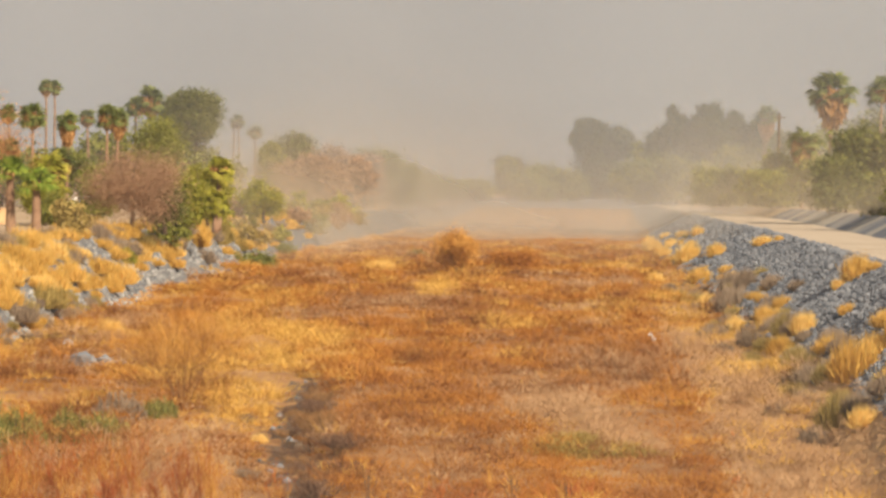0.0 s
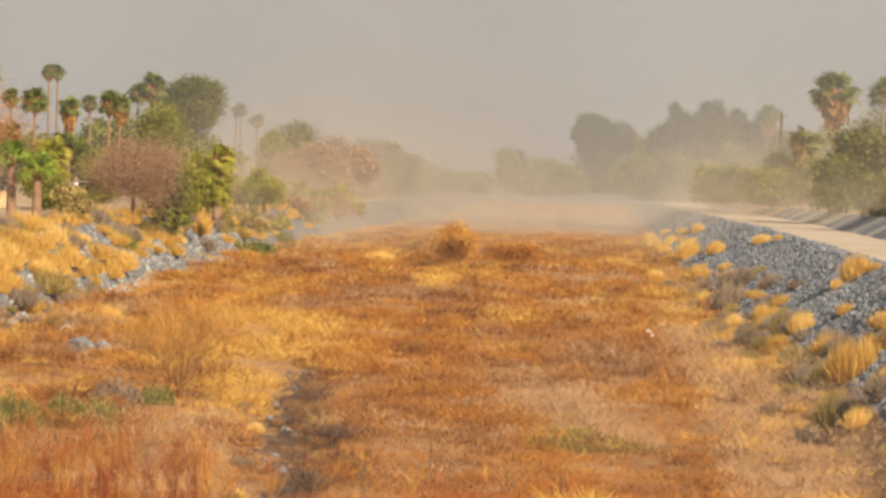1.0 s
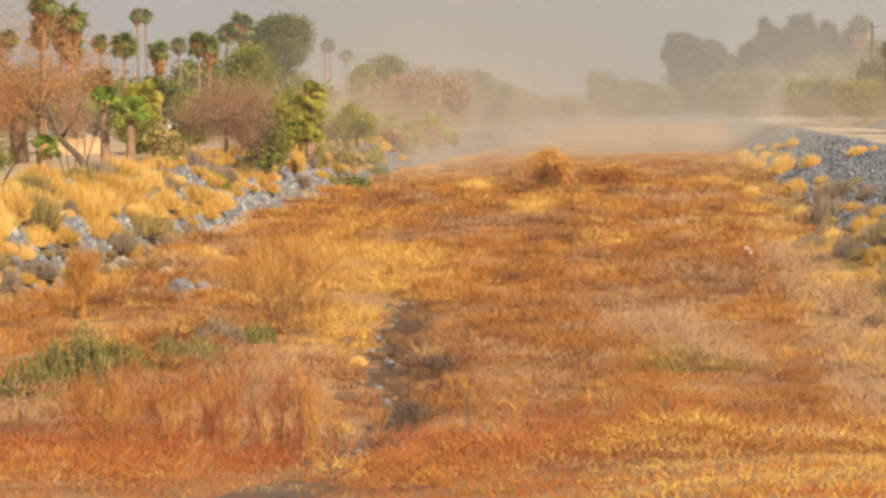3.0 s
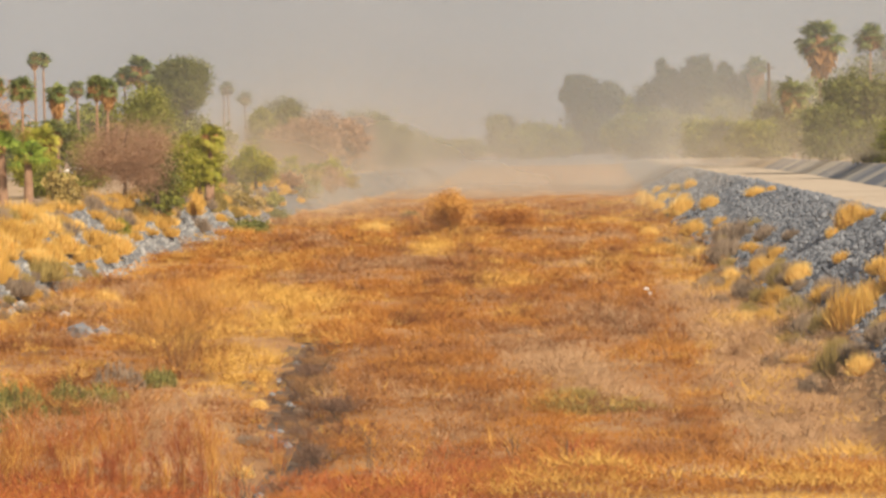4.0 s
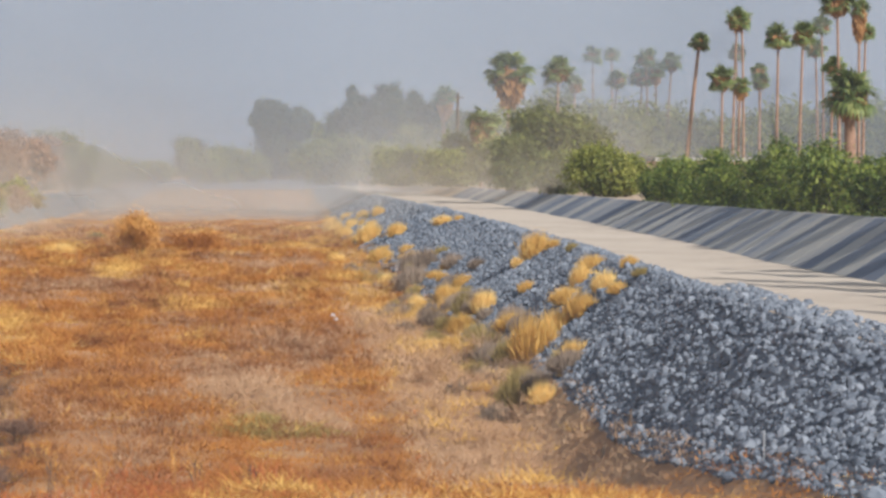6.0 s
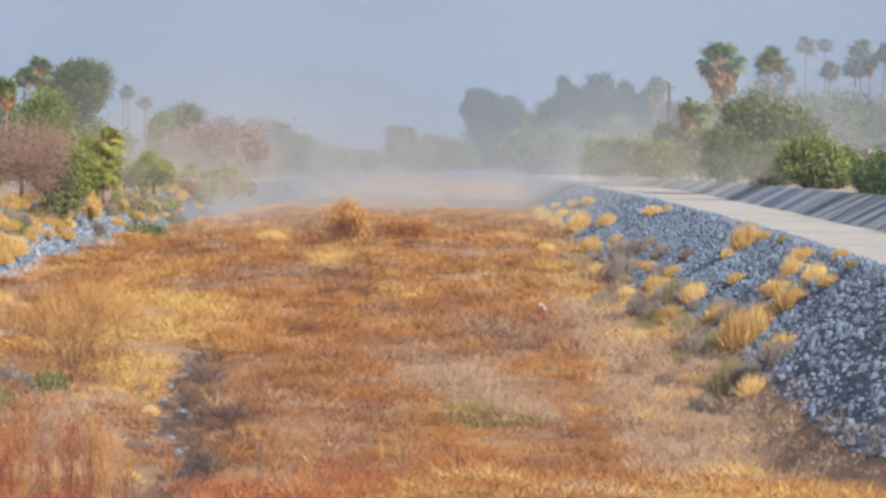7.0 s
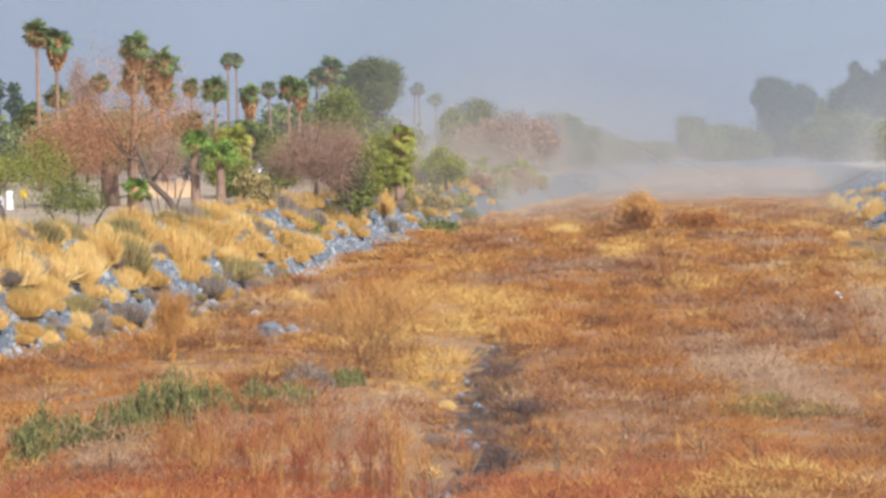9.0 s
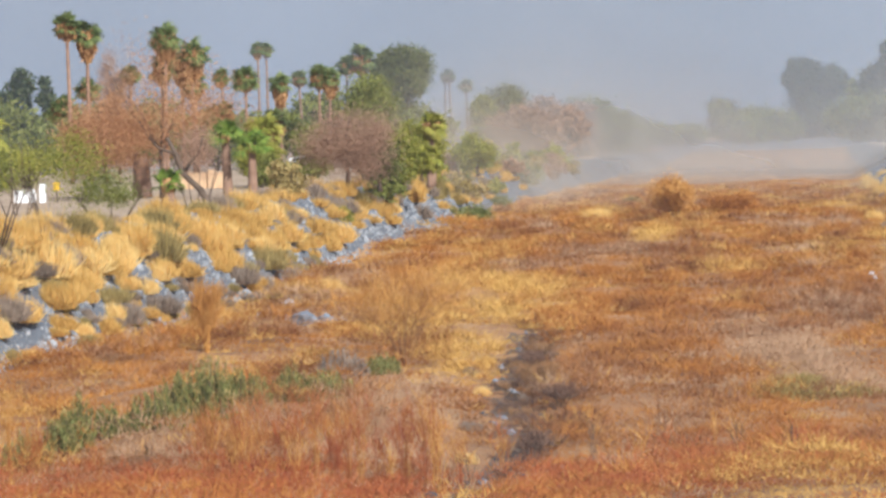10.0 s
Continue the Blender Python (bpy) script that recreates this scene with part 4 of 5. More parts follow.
for k in range(150):
    y = 66 + 150 * rng.uniform(0, 1) ** 1.5
    t = rng.uniform(0.35, 1.25) if y < 125 else rng.uniform(0.6, 1.3)
    tuft(float(left_foot(y) + (left_crest(y) - left_foot(y)) * t), y, rng.uniform(0.4, 0.8), ("gold", "gold", "gold", "olive", "gold", "gold", "grey", "grey")[k % 8], loose=True)
for k in range(90):
    y = 128 + 130 * rng.uniform(0, 1)
    t = rng.uniform(0.25, 1.35)
    tuft(float(left_foot(y) + (left_crest(y) - left_foot(y)) * t), y, rng.uniform(0.45, 0.85), ("gold", "gold", "gold", "olive", "gold", "grey")[k % 6], loose=True)
for k in range(34):
    y = 64 + 34 * rng.uniform(0, 1)
    tuft(float(left_foot(y)) + rng.uniform(-0.9, 2.6), y, rng.uniform(0.25, 0.5), ("grey", "olive", "grey", "gold")[k % 4], 0.62)
for k in range(95):
    y = 62 + 95 * rng.uniform(0, 1) ** 1.3
    t = rng.uniform(-0.2, 0.42)
    tuft(float(right_foot(y) + (right_crest(y) - right_foot(y)) * t), y, rng.uniform(0.28, 0.5), ("grey", "gold", "grey", "olive", "grey")[k % 5], 1.0, loose=True)
for k in range(60):
    y = 100 + 160 * rng.uniform(0, 1)
    t = rng.uniform(-0.1, 0.55)
    tuft(float(right_foot(y) + (right_crest(y) - right_foot(y)) * t), y, rng.uniform(0.25, 0.5), ("gold", "gold", "grey", "olive")[k % 4], loose=True)


for kind in TUFTS:
    far_ones = [(me, np.array(m)) for k, me, m in FAR_TUFTS if k == kind]
    if far_ones:
        pieces = []
        for me, m in far_ones:
            co = np.empty(3 * len(me.vertices))
            me.vertices.foreach_get("co", co)
            pieces.append(co.reshape(-1, 5, 3)[::2].reshape(-1, 3) @ m[:3, :3].T + m[:3, 3])
        v = np.concatenate(pieces)
        tagged(new("bunch_grass", blade_mesh("bunch_grass", v, len(v) // 5, far_ones[0][0].materials[0])), TUFT_LABEL[kind], "grass", kind="stuff")


# ---- weeds and grass of the wash floor ----
# where the straw and the pale grass stand: x, y, half width, half length, strength
STRAW_SPOTS = [(-7.0, 100.0, 3.0, 15.0, 1.2), (-4.7, 76.0, 0.9, 5.0, 1.0), (-9.5, 87.0, 1.8, 4.5, 0.7), (-5.0, 82.7, 0.75, 2.6, 1.0), (-5.2, 68.1, 1.17, 6.9, 1.2), (-4.1, 78.9, 0.8, 2.8, 1.2), (-9.4, 71.7, 0.87, 1.9, 1.0), (-14.2, 97.7, 1.58, 8.9, 1.0), (-3.6, 188.9, 1.72, 10.7, 1.2), (0.2, 150.4, 1.82, 8.5, 1.0), (2.0, 108.9, 1.65, 3.5, 1.0), (-6.1, 164.7, 1.33, 7.1, 0.8), (-11.8, 71.8, 0.8, 1.9, 1.2), (-0.7, 149.1, 1.36, 8.3, 1.0), (-1.3, 81.8, 2.31, 13.8, -0.55), (6.6, 102.4, 2.69, 19.6, -0.55), (-3.4, 118.4, 1.91, 15.7, -0.5), (-11.6, 126.9, 1.79, 15.1, -0.5), (1.1, 62.2, 1.51, 6.5, -0.4), (-14.2, 64.9, 2.49, 6.3, -0.6), (-1.4, 72.2, 2.04, 11.7, -0.4)]
PALE_SPOTS = [(2.6, 69.6, 0.98, 7.2, 1.6), (9.0, 70.9, 1.43, 11.3, 1.4), (3.5, 61.0, 1.05, 4.9, 1.4), (3.5, 69.3, 1.05, 5.4, 1.2), (-9.7, 51.7, 0.84, 2.0, 1.0), (-4.7, 49.4, 0.8, 2.7, 1.0)]


def spots_field(spots, x, y):
    return sum(k * np.exp(-((x - a) / w) ** 2 - ((y - b) / h) ** 2) for a, b, w, h, k in spots)


def floor_plants():
    rng = np.random.default_rng(11)
    n = 54000
    y = 16 + 308 * rng.uniform(0, 1, n) ** 1.9
    x = left_foot(y) - 0.3 + (right_foot(y) + 1.7 - left_foot(y)) * rng.uniform(0, 1, n)
    # mounds, long in the run of the wash
    m = 1500
    my = 30 + 240 * rng.uniform(0, 1, m) ** 1.6
    mx = left_foot(my) + (right_foot(my) - left_foot(my)) * rng.uniform(0, 1, m)
    mr = rng.uniform(0.35, 1.25, m)
    mh = mr * rng.uniform(0.35, 0.75, m)
    kind = np.concatenate([np.full(n, 0.5), np.repeat(rng.uniform(0, 1, m), 22)])
    per = 22
    a, q = rng.uniform(0, 2 * np.pi, m * per), np.sqrt(rng.uniform(0, 1, m * per))
    bx = np.repeat(mx, per) + np.repeat(mr, per) * q * np.cos(a)
    by = np.repeat(my, per) + np.repeat(mr, per) * q * np.sin(a) * 1.3
    bh = np.repeat(mh, per) * np.sqrt(1.02 - q * q)
    mound_tone = np.repeat(rng.normal(0, 0.45, m), per)
    tone = np.concatenate([np.zeros(n), mound_tone])
    x, y, up = np.concatenate([x, bx]), np.concatenate([y, by]), np.concatenate([np.zeros(n), bh])
    patch = ripple(x * 1.3, y * 0.33, 1.0, 3.0) + 0.5 * ripple(x * 2.2, y * 0.6, 1.7, 1.0) + tone
    edge = np.minimum(x - left_foot(y), right_foot(y) - x)
    z = height(x, y)
    gully = np.exp(-((x - gully_line(y)) / 0.55) ** 2) * (y < 80)
    keep = rng.uniform(0, 1, len(x)) > 0.88 * gully
    near_red = (rng.uniform(0, 1, len(x)) < np.where((y > 35.5) & (y < 43), 0.8, 0.45)) & (y < 48) & (x < 1.5 + 1.5 * np.sin(y)) & keep
    bare = rng.normal(0, 0.34, len(x))
    gold_field = 0.55 * patch + bare + spots_field(STRAW_SPOTS, x, y)
    pale_field = -0.6 * patch + bare + spots_field(PALE_SPOTS, x, y)
    straw = (gold_field + 0.5 * (edge < 2.0) * (y > 78) + 0.9 * ((y < 30.6 + 0.6 * np.sin(1.7 * x)) & (x > 0.6)) + 0.55 * (rng.uniform(0, 1, len(x)) < 0.16) - 2.4 * np.exp(-((x - 3.5) / 5.0) ** 2 - ((y - 44.5) / 9.0) ** 2) * (y > 30.0) > 0.62) & keep & ~near_red
    pale = ((pale_field + 0.45 * (rng.uniform(0, 1, len(x)) < 0.12) > 0.8) | ((edge < 2.6) & (x > 0) & (y < 110) & (y > 40.5))) & ~straw & keep & ~near_red
    pale |= (kind > 0.94) & ~straw & keep & ~near_red
    dark = ~straw & ~pale & keep & ~near_red & ((kind < 0.30) | (patch + bare < -1.0)) & (y > 38)
    rust = ~straw & ~pale & ~dark & keep & ~near_red
    for name, mask, mat, high, lean, each, label in (
            ("rust_weeds", rust, RUST, 0.28, 0.6, 15, "rust brown dry weeds covering the wash floor"),
            ("brown_weeds", dark, DARK_RUST, 0.30, 0.6, 15, "dark brown dry weeds among the rust brown ones"),
            ("straw_grass", straw, STRAW, 0.20, 0.7, 15, "golden straw grass in patches on the wash floor"),
            ("pale_grass", pale, PALE, 0.26, 0.5, 15, "pale pinkish dry grass on the wash floor"),
            ("red_weeds", near_red, RED, 0.26, 0.5, 15, "dark red dry weeds at the near end of the wash")):
        c = np.stack([x, y, z + 0.6 * up], 1)[mask]
        tall = ((high * rng.uniform(0.5, 1.3, n + len(bx)) + 0.5 * up) * np.clip(y / 75, 0.42, 1.0) * (1 - 0.6 * gully))[mask]
        far = np.clip(y[mask] / 80, 0.4, 2.4)
        v = spikes(c, tall, 0.14 + 0.25 * far, lean, 0.0025 + 0.0085 * far, each, rng)
        tagged(new(name, spike_mesh(name, v, mat)), label, "weeds", kind="stuff")


floor_plants()


# ---- riprap ----
def stone_mesh(name, mat, seed):
    rng = np.random.default_rng(seed)
    bm = bmesh.new()
    bmesh.ops.create_icosphere(bm, subdivisions=1, radius=0.5)
    for w in bm.verts:
        w.co = w.co * rng.uniform(0.72, 1.18)
        w.co = Vector((w.co.x * 1.2, w.co.y * 0.9, w.co.z * 0.75))
    me = bpy.data.meshes.new(name)
    bm.to_mesh(me)
    bm.free()
    me.materials.append(mat)
    return me


def riprap(name, foot, crest, y0, y1, per_m2, mat, seed, near, label):
    rng = np.random.default_rng(seed)
    meshes = [stone_mesh("stone", mat, seed + i) for i in range(5)]
    top = tagged(empty(name, 0, 0, 0), label, "riprap", kind="structure")
    tv, tf, total = [], [], 0
    grassy_foot = foot is right_foot
    y = y0
    single = 0
    base = [(np.array([tuple(w.co) for w in m.vertices]), [tuple(p.vertices) for p in m.polygons]) for m in meshes]
    while y < y1:
        wide = abs(float(crest(y) - foot(y))) + 0.9
        step = 0.25 if y < 120 else 0.5
        n = rng.poisson(per_m2 * wide * 1.25 * step * (1.0 if y < 110 else 0.5 if y < 170 else 0.22))
        for _ in range(n):
            yy, t = y + rng.uniform(0, step), rng.uniform((0.24 if y < 75 else 0.14) if grassy_foot else -0.05, 1.12 if y > 60 else 1.3)
            x = float(foot(yy) + (crest(yy) - foot(yy)) * t)
            s = min(0.34, 0.112 * math.exp(rng.normal(0, 0.36))) * (1.0 if yy < 110 else 1.3 if yy < 170 else 1.7)
            m = Matrix.Translation((x, yy, float(height(x, yy)) + 0.10 * s)) @ Euler(rng.uniform(0, 6.28, 3)).to_matrix().to_4x4() @ Matrix.Scale(s, 4)
            k = int(rng.integers(5))
            if single < 300 and near[0] < yy < near[1]:
                shared("stone", meshes[k], m, top)
                single += 1
            else:
                o = total
                total += len(base[k][0])
                mm = np.array(m)
                tv.append(base[k][0] @ mm[:3, :3].T + mm[:3, 3])
                tf.extend(tuple(i + o for i in q) for q in base[k][1])
        y += step
    if tv:
        ob = raw("stones", np.concatenate(tv), tf, mat, top)
        tagged(ob, kind="stuff")


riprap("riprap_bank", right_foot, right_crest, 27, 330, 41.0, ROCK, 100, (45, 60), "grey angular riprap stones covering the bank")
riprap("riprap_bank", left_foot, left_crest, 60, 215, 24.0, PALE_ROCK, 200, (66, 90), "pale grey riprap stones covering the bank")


# ---- single plants of the wash ----
def twiggy(x, y, r, tall, seed, mat, stem_mat, stems=12, label="", name="bush", fine=900, thick=0.022, width=0.010):
    """A leafless bush: arching stems that fork, with a cloud of fine twigs."""
    rng = np.random.default_rng(seed)
    top = empty(name, x, y, float(height(x, y)))
    pieces, ends = [], []
    for s in range(stems):
        a = 2 * math.pi * s / stems + rng.uniform(-0.3, 0.3)
        out = rng.uniform(0.25, 1.0) * r
        e = Vector((math.cos(a) * out, math.sin(a) * out, tall * rng.uniform(0.6, 1.0)))
        m = Vector((e.x * 0.3, e.y * 0.3, e.z * 0.5))
        pieces.append(tube([(0.05 * math.cos(a), 0.05 * math.sin(a), -0.08), m, e], [thick, thick * 0.7, thick * 0.2], 5))
        for q in range(5):
            b = m.lerp(e, rng.uniform(0.0, 0.7))
            c = b + Vector((rng.normal(0, 0.3) * r, rng.normal(0, 0.3) * r, rng.uniform(0.1, 0.4) * tall))
            pieces.append(tube([b, b.lerp(c, 0.55) + Vector(rng.normal(0, 0.03, 3)), c], [thick * 0.45, thick * 0.3, thick * 0.1], 4))
            ends += [b.lerp(c, t) for t in (0.4, 0.7, 1.0)]
    v, f = join(pieces)
    raw("stem", v, f, stem_mat, top)
    at = np.array([tuple(p) for p in ends])[rng.integers(0, len(ends), fine)]
    bv, _, k = blades(at, 0.26 * tall, 0.10 * r, 0.8, width, 1, rng)
    ob = tagged(new("crown", blade_mesh("crown", bv, k, mat)), kind="stuff")
    ob.parent = top
    return tagged(top, label, "bush")


def leafy_clump(x, y, r, tall, seed, mat, label, count=160, name="green_shrub"):
    """Upright leafy shoots, each a stack of small leaves."""
    rng = np.random.default_rng(seed)
    top = empty(name, x, y, float(height(x, y)))
    a, q = rng.uniform(0, 2 * np.pi, count), np.sqrt(rng.uniform(0, 1, count))
    sx, sy = np.cos(a) * q * r, np.sin(a) * q * r
    h = tall * (1.05 - 0.6 * q * q) * rng.uniform(0.45, 1.2, count)
    per = 30
    t = np.tile(np.linspace(0.1, 1, per), count)
    p = np.stack([np.repeat(sx, per), np.repeat(sy, per), np.repeat(h, per) * t], 1) + rng.normal(0, 0.022, (count * per, 3))
    # paler leaves, more of them towards the tips
    pale = rng.uniform(0, 1, len(p)) < 0.06 + 0.3 * t
    leafy("foliage", leaves(p[~pale], 0.016, rng, droop=-2.4, stretch=4.2), mat, top)
    leafy("young_foliage", leaves(p[pale], 0.016, rng, droop=-2.6, stretch=4.5), YELLOW_GRASS if mat is SAGE else GREY, top)
    pieces = [tube([(sx[i] * 0.7, sy[i] * 0.7, -0.05), (sx[i], sy[i], h[i] * 0.9)], [0.012, 0.006], 4) for i in range(0, count, 3)]
    v, f = join(pieces)
    raw("stem", v, f, BARK, top)
    return tagged(top, label, "shrub")


twiggy(-6.5, 70.0, 2.3, 2.3, 1, TWIG, STEM, 22, "bare arching twiggy bush with orange brown twigs", fine=2800, thick=0.015, width=0.0038)
twiggy(-12.0, 73.0, 0.5, 1.6, 2, TWIG, TWIG, 22, "upright golden orange twiggy bush", fine=2600, thick=0.014, width=0.005)
for k, (x, y, r, tall) in enumerate(((-2.1, 56.7, 0.7, 0.55), (-2.9, 63.5, 0.7, 0.55), (-1.9, 52.4, 0.6, 0.5), (-2.6, 59.8, 0.6, 0.6), (-3.0, 67.0, 0.6, 0.5), (-3.1, 71.5, 0.6, 0.45), (-2.2, 48.6, 0.5, 0.5))):
    twiggy(x, y, r, tall, 120 + k, STEM if k % 2 else DARK_TWIG, BARK, 11, "dark brown scrubby bush beside the gully", fine=900, thick=0.012, width=0.005)
rng = np.random.default_rng(31)
for k in range(34):
    x, y = (-6.2 + rng.normal(0, 1.3), 43.8 + rng.normal(0, 1.3)) if k < 20 else (-11.3 + rng.normal(0, 1.2), 46.0 + rng.normal(0, 0.9)) if k < 27 else (-3.8 + rng.normal(0, 0.5), 43.0 + rng.normal(0, 1.0))
    twiggy(x, y, rng.uniform(0.18, 0.4), rng.uniform(0.8, 1.6), 30 + k, TWIG if k % 3 == 0 else RED, RED if k % 2 else TWIG, 7, "upright thin red orange dry weed stalks", "weed_stalks", 110, 0.0065, 0.0032)
for k, (x, y, r, tall) in enumerate(((-3.5, 43.0, 0.35, 0.95), (-3.0, 42.5, 0.3, 0.7), (0.8, 46.0, 0.16, 0.75), (1.2, 47.0, 0.14, 0.7), (-0.4, 45.0, 0.16, 0.8), (-1.2, 46.5, 0.14, 0.7), (-4.4, 44.5, 0.3, 0.9), (1.9, 42.5, 0.16, 0.7), (-7.6, 46.5, 0.15, 1.1), (-8.8, 47.0, 0.16, 0.9))):
    twiggy(x, y, r, tall, 150 + k, TWIG, BARK if k % 2 else TWIG, 4, "thin bare upright weed stalks", "weed_stalks", 26, 0.010, 0.006)
for k, (x, y, r, tall) in enumerate(((-9.3, 55.8, 0.75, 0.62), (-8.5, 56.2, 0.5, 0.5), (-10.0, 54.0, 0.55, 0.42), (-10.6, 52.2, 0.45, 0.35), (-11.0, 50.8, 0.4, 0.42), (-7.7, 57.5, 0.45, 0.4), (-11.5, 49.6, 0.4, 0.3), (-6.9, 58.5, 0.4, 0.35), (-9.0, 55.4, 0.4, 0.72), (-9.7, 55.0, 0.35, 0.6), (-10.9, 51.4, 0.25, 0.55), (-7.2, 57.9, 0.5, 0.3))):
    leafy_clump(x, y, r * 1.1, tall * 1.6, 70 + k, SAGE, "dark green leafy weed clump on the wash floor", int(115 * r / 0.5))
leafy_clump(-7.4, 64.2, 0.65, 0.7, 90, GREY, "grey green sage clump under the twiggy bush", 150)
leafy_clump(-6.6, 65.2, 0.5, 0.45, 91, SAGE, "grey green sage clump under the twiggy bush", 120)
for x, y, r in ((2.5, 60.0, 0.5), (3.1, 59.4, 0.55), (3.7, 60.2, 0.5), (2.9, 61.0, 0.5), (4.3, 59.6, 0.35)):
    tuft(x, y, r * 1.35, "yellow", 0.36)
for k, (x, y, tall) in enumerate(((8.9, 49.5, 0.34), (8.75, 49.4, 0.42), (9.05, 49.6, 0.36), (8.5, 49.3, 0.26))):
    rng = np.random.default_rng(k)
    v, f = join([tube([(0, 0, -0.05), (0.02, 0, tall * 0.5), (0.03 * (k - 1), 0.01, tall)], [0.02, 0.028, 0.012], 6)])
    ob = raw("dry_stalk", v, f, BARK)
    ob.matrix_basis = pose(x, y, float(height(x, y)))
    tagged(ob, "short dark dry stalk standing in grass", "stalk", "dry stalks in the grass")


# ---- litter and loose stones ----
def crumple(name, x, y, size, mat, label, seed, lift=0.0, category="litter"):
    rng = np.random.default_rng(seed)
    bm = bmesh.new()
    bmesh.ops.create_icosphere(bm, subdivisions=2, radius=size)
    for w in bm.verts:
        w.co = w.co * rng.uniform(0.7, 1.25)
        w.co.z *= 0.8
    ob = part(name, bm, mat)
    ob.matrix_basis = pose(x, y, float(height(x, y)) + size * 0.5 + lift, 0, 0, 40 * seed)
    tagged(ob, label, category)


crumple("plastic_bag", 7.6, 102.2, 0.09, WHITE, "white plastic bag caught in the weeds", 1, 0.25)
crumple("paper_scrap", 7.6, 100.5, 0.07, WHITE, "small white paper scrap in the weeds", 2, 0.2)
crumple("orange_cup", 5.66, 53.6, 0.085, ORANGE, "crushed bright orange plastic cup in grass", 3, 0.08)
crumple("orange_scrap", 6.5, 62.4, 0.06, ORANGE, "small orange plastic scrap in grass", 4, 0.1)
crumple("paper_bag", -13.1, 90.2, 0.17, WHITE, "crumpled white paper bag on the ground", 5, 0.05)
crumple("paper_scrap", -13.5, 90.6, 0.09, WHITE, "small white paper scrap on the ground", 6, 0.05)
for k, (x, y, s) in enumerate(((-11.2, 87.2, 0.42), (-10.6, 87.8, 0.3), (-10.2, 88.2, 0.22), (-11.8, 88.6, 0.26), (-9.4, 91.0, 0.22), (-12.6, 94.0, 0.3))):
    crumple("boulder", x, y, s, ROCK if k < 2 else PALE_ROCK, "weathered grey boulder lying on the wash floor", 20 + k, -0.1, "rock")
rng = np.random.default_rng(77)
for k in range(16):
    y = 44 + 2.2 * k
    tuft(float(gully_line(y)) + (0.7 if k % 2 else -0.75) + rng.normal(0, 0.12), y, rng.uniform(0.16, 0.28), ("gold", "grey", "gold")[k % 3], 0.8)
for k in range(34):
    y = 43 + 1.05 * k + rng.normal(0, 0.4)
    twiggy(float(gully_line(y)) + rng.normal(0.25, 0.35), y, rng.uniform(0.25, 0.5), rng.uniform(0.2, 0.42), 400 + k, DARK_TWIG if k % 3 else STEM, BARK, 7, "low dark brown scrub in the dry gully", "scrub", 320, 0.009, 0.005)
for k in range(80):
    y = 41 + 42 * rng.uniform(0, 1)
    x = float(gully_line(y)) + rng.normal(0, 0.30)
    crumple("gully_stone", x, y, 0.035 + 0.07 * rng.uniform(0, 1) ** 2, DARK_ROCK if k % 3 else ROCK, "dark grey stone in the dry gully", 100 + k, -0.02, "rock")


# ---- on the left bank: walls, signs, vehicles ----
def box(name, c, s, mat, parent, bevel=0.02, label=""):
    bm = bmesh.new()
    bmesh.ops.create_cube(bm, size=1, matrix=Matrix.Translation(c) @ Matrix.Diagonal((*s, 1)))
    bmesh.ops.bevel(bm, geom=bm.edges[:], offset=bevel, segments=2, affect="EDGES")
    return part(name, bm, mat, parent, label)


wall = tagged(empty("garden_wall", -29.5, 176, BANK), "low tan plastered garden wall behind the palms", "wall")
box("panel", (0, 0, 0.45), (4.2, 0.25, 0.95), PLASTER, wall)
box("coping", (0, 0, 0.97), (4.4, 0.34, 0.1), PLASTER, wall)
box("post", (1.2, -0.16, 0.55), (0.4, 0.4, 1.25), PLASTER, wall)


def car(x, y, turn, paint, label):
    c = tagged(empty("parked_car", x, y, BANK, turn), label, "car")
    bm = bmesh.new()
    prof = [(-2.1, 0.35), (-2.15, 0.8), (-1.5, 0.92), (-1.0, 1.38), (0.75, 1.42), (1.35, 0.98), (2.05, 0.85), (2.1, 0.35)]
    lo = [bm.verts.new((a, -0.82, b)) for a, b in prof]
    hi = [bm.verts.new((a, 0.82, b)) for a, b in prof]
    bm.faces.new(lo)
    bm.faces.new(hi[::-1])
    for i in range(len(prof)):
        k = (i + 1) % len(prof)
        bm.faces.new((lo[k], lo[i], hi[i], hi[k]))
    bmesh.ops.bevel(bm, geom=bm.edges[:], offset=0.07, segments=2, affect="EDGES")
    part("body", bm, paint, c)
    for s in (-0.83, 0.83):
        box("side_window", (-0.15, s, 1.15), (1.5, 0.03, 0.3), GLASS_DARK, c, 0.01)
    for a in (-1.35, 1.35):
        for s in (-0.78, 0.78):
            bm = bmesh.new()
            bmesh.ops.create_cone(bm, cap_ends=True, segments=16, radius1=0.33, radius2=0.33, depth=0.2, matrix=Matrix.Translation((a, s, 0.33)) @ Matrix.Rotation(radians(90), 4, "X"))
            wheel = part("wheel", bm, BARK, c)
            bm = bmesh.new()
            bmesh.ops.create_cone(bm, cap_ends=True, segments=16, radius1=0.2, radius2=0.17, depth=0.05, matrix=Matrix.Translation((a, s * 1.14, 0.33)) @ Matrix.Rotation(radians(90), 4, "X"))
            part("rim", bm, CONCRETE, wheel, "grey metal rim")


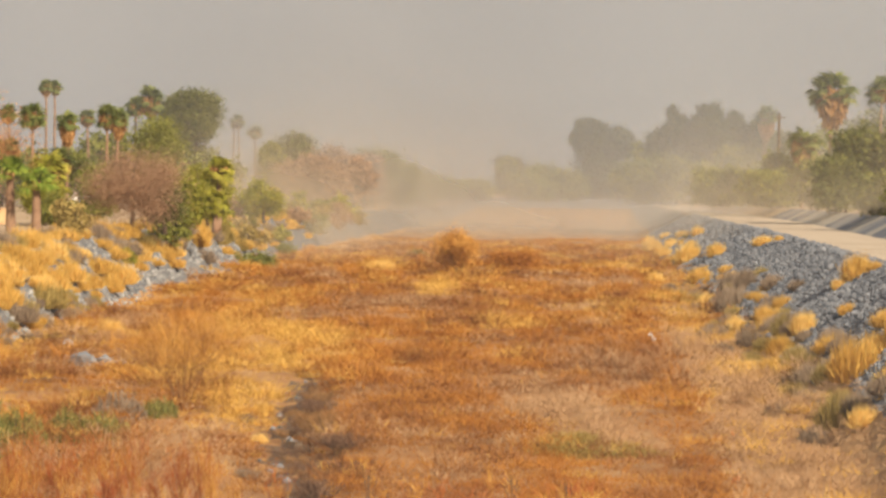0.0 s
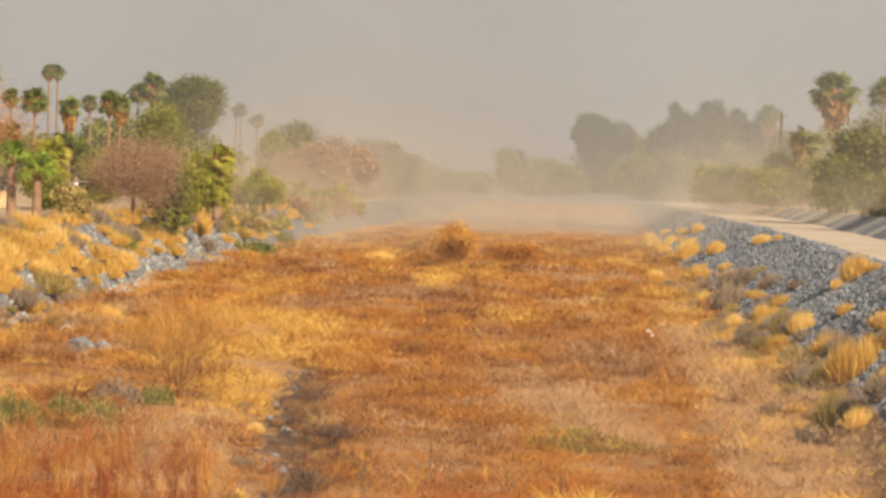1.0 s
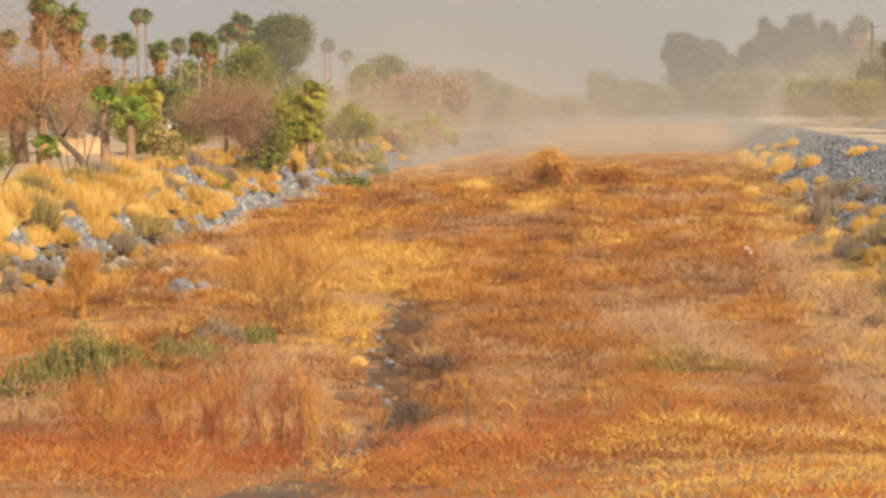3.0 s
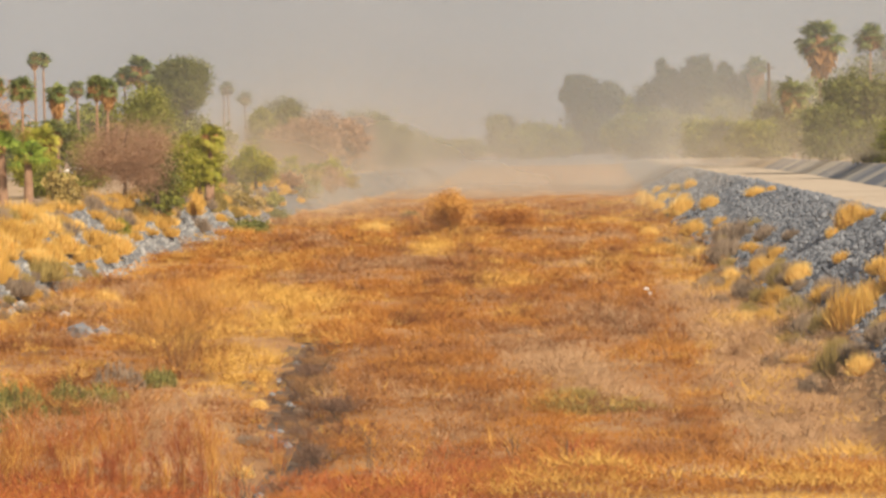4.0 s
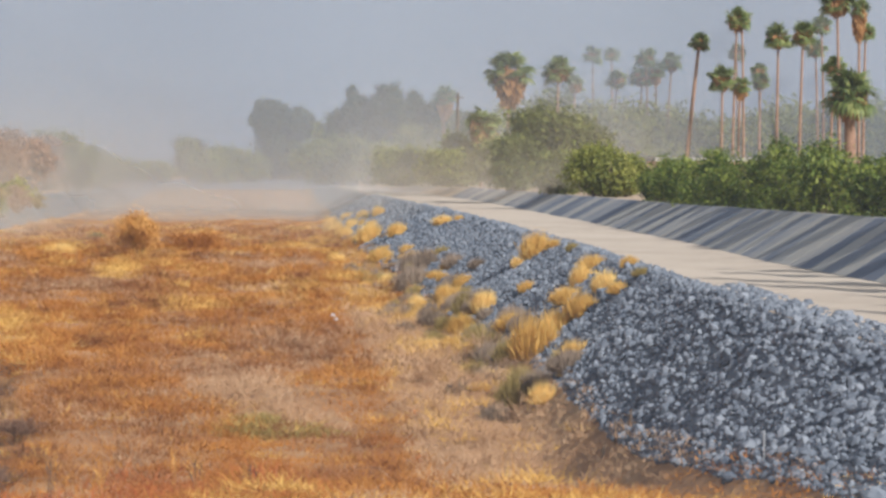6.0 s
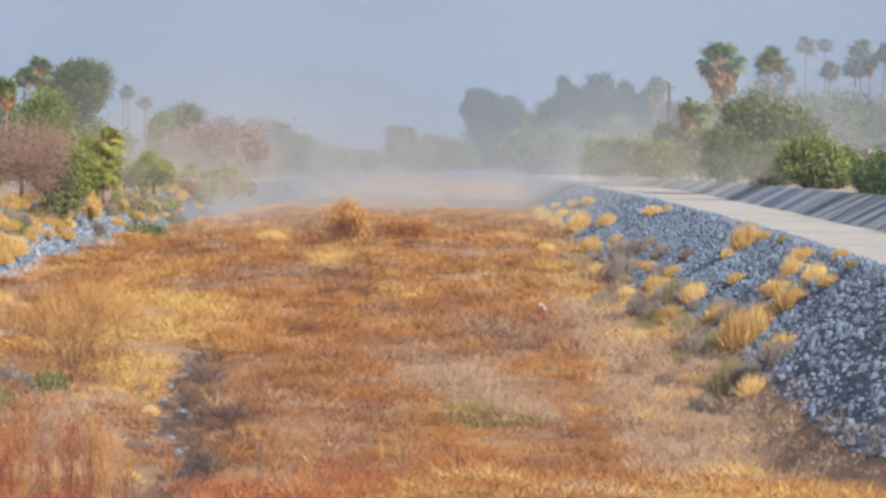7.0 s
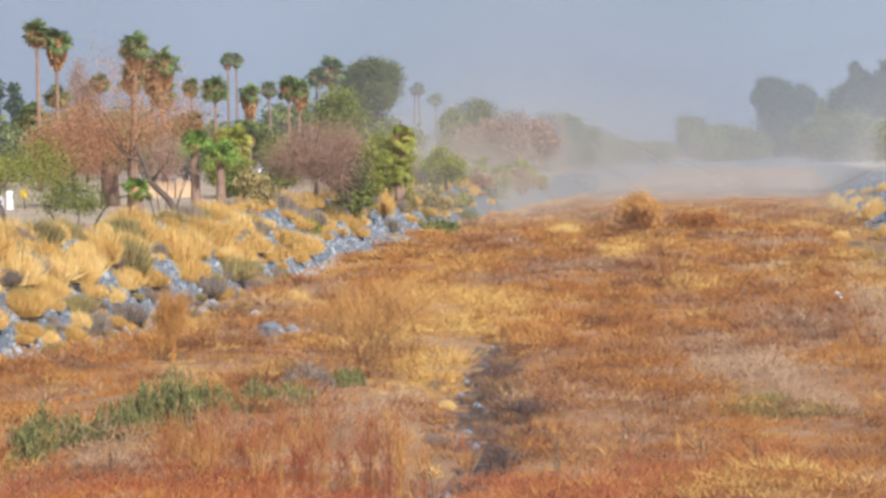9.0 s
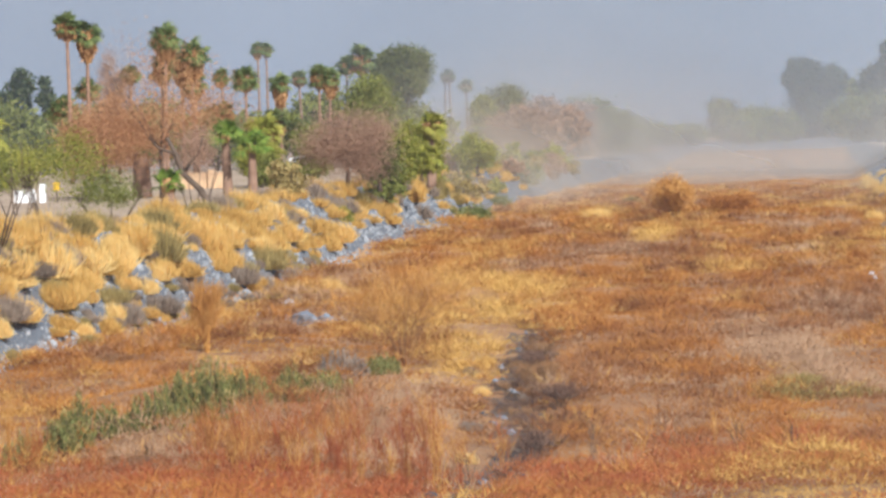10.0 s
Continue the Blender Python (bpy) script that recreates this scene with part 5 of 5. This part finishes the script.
car(-39.0, 304, 8, WHITE, "white parked car behind the palms")
fence = tagged(empty("low_white_wall", -32.4, 140, BANK), "low white painted wall behind the thin trees", "wall")
box("panel", (0.3, 0, 0.33), (1.1, 0.2, 0.66), WHITE, fence)
box("end_post", (1.2, 0, 0.45), (0.3, 0.3, 1.0), WHITE, fence)
sign = tagged(empty("yellow_marker", -29.6, 136, BANK), "small yellow marker sign on a thin post", "sign")
box("post", (0, 0, 0.45), (0.06, 0.06, 0.9), BARK, sign, 0.01)
YELLOW = material("yellow_paint", [(0.75, 0.42, 0.02), (0.8, 0.46, 0.03), (0.82, 0.5, 0.05)], 0.5, 0.5, 0.05, 0)
box("plate", (0, -0.04, 0.85), (0.32, 0.03, 0.42), YELLOW, sign, 0.01)
stake = tagged(empty("marker_post", 8.6, 37.0, float(height(8.6, 37.0))), "thin pale marker post among the stones", "post")
box("post", (0, 0, 0.16), (0.02, 0.02, 0.48), PALE_ROCK, stake, 0.004)

# ---- right side: pole and low house ----
pole = tagged(empty("utility_pole", 41.9, 352, 4.1), "dark wooden utility pole among the trees", "pole")
v, f = tube([(0, 0, -0.2), (0, 0, 6), (0.05, 0, 11.8)], [0.22, 0.2, 0.16], 8)
raw("pole", v, f, BARK, pole)
box("cross_arm", (0.05, 0, 11.2), (1.6, 0.12, 0.14), BARK, pole)
house = tagged(empty("low_house", 43.5, 210, 4.1), "low pink plastered house behind the hedge", "house")
box("wall", (0, 0, 1.2), (7, 5, 2.6), PLASTER, house)
box("roof", (0, 0, 2.65), (7.8, 5.8, 0.3), CONCRETE, house)
win = box("window", (-1.5, -2.52, 1.4), (1.3, 0.06, 1.2), WHITE, house)
box("pane", (-1.5, -2.56, 1.4), (1.05, 0.04, 0.95), GLASS_DARK, win, 0.01, "dark window pane")

# ---- leaning trunk on the sandy bank ----
snag = tagged(empty("leaning_tree", -18.8, 117, BANK), "dark bare leaning tree trunk on sandy bank", "tree")
v, f = join([tube([(0, 0, -0.2), (-0.5, 0.1, 0.75), (-1.3, 0.2, 1.5), (-1.55, 0.2, 2.3), (-1.9, 0.2, 3.0)], [0.16, 0.14, 0.12, 0.1, 0.07], 8),
             tube([(-1.3, 0.2, 1.5), (-0.6, 0.3, 2.3), (-0.4, 0.3, 3.0)], [0.09, 0.06, 0.03], 6),
             tube([(-1.55, 0.2, 2.3), (-2.3, 0.1, 2.6), (-2.8, 0.1, 3.2)], [0.07, 0.05, 0.02], 6)])
raw("trunk", v, f, BARK, snag, smooth=True)
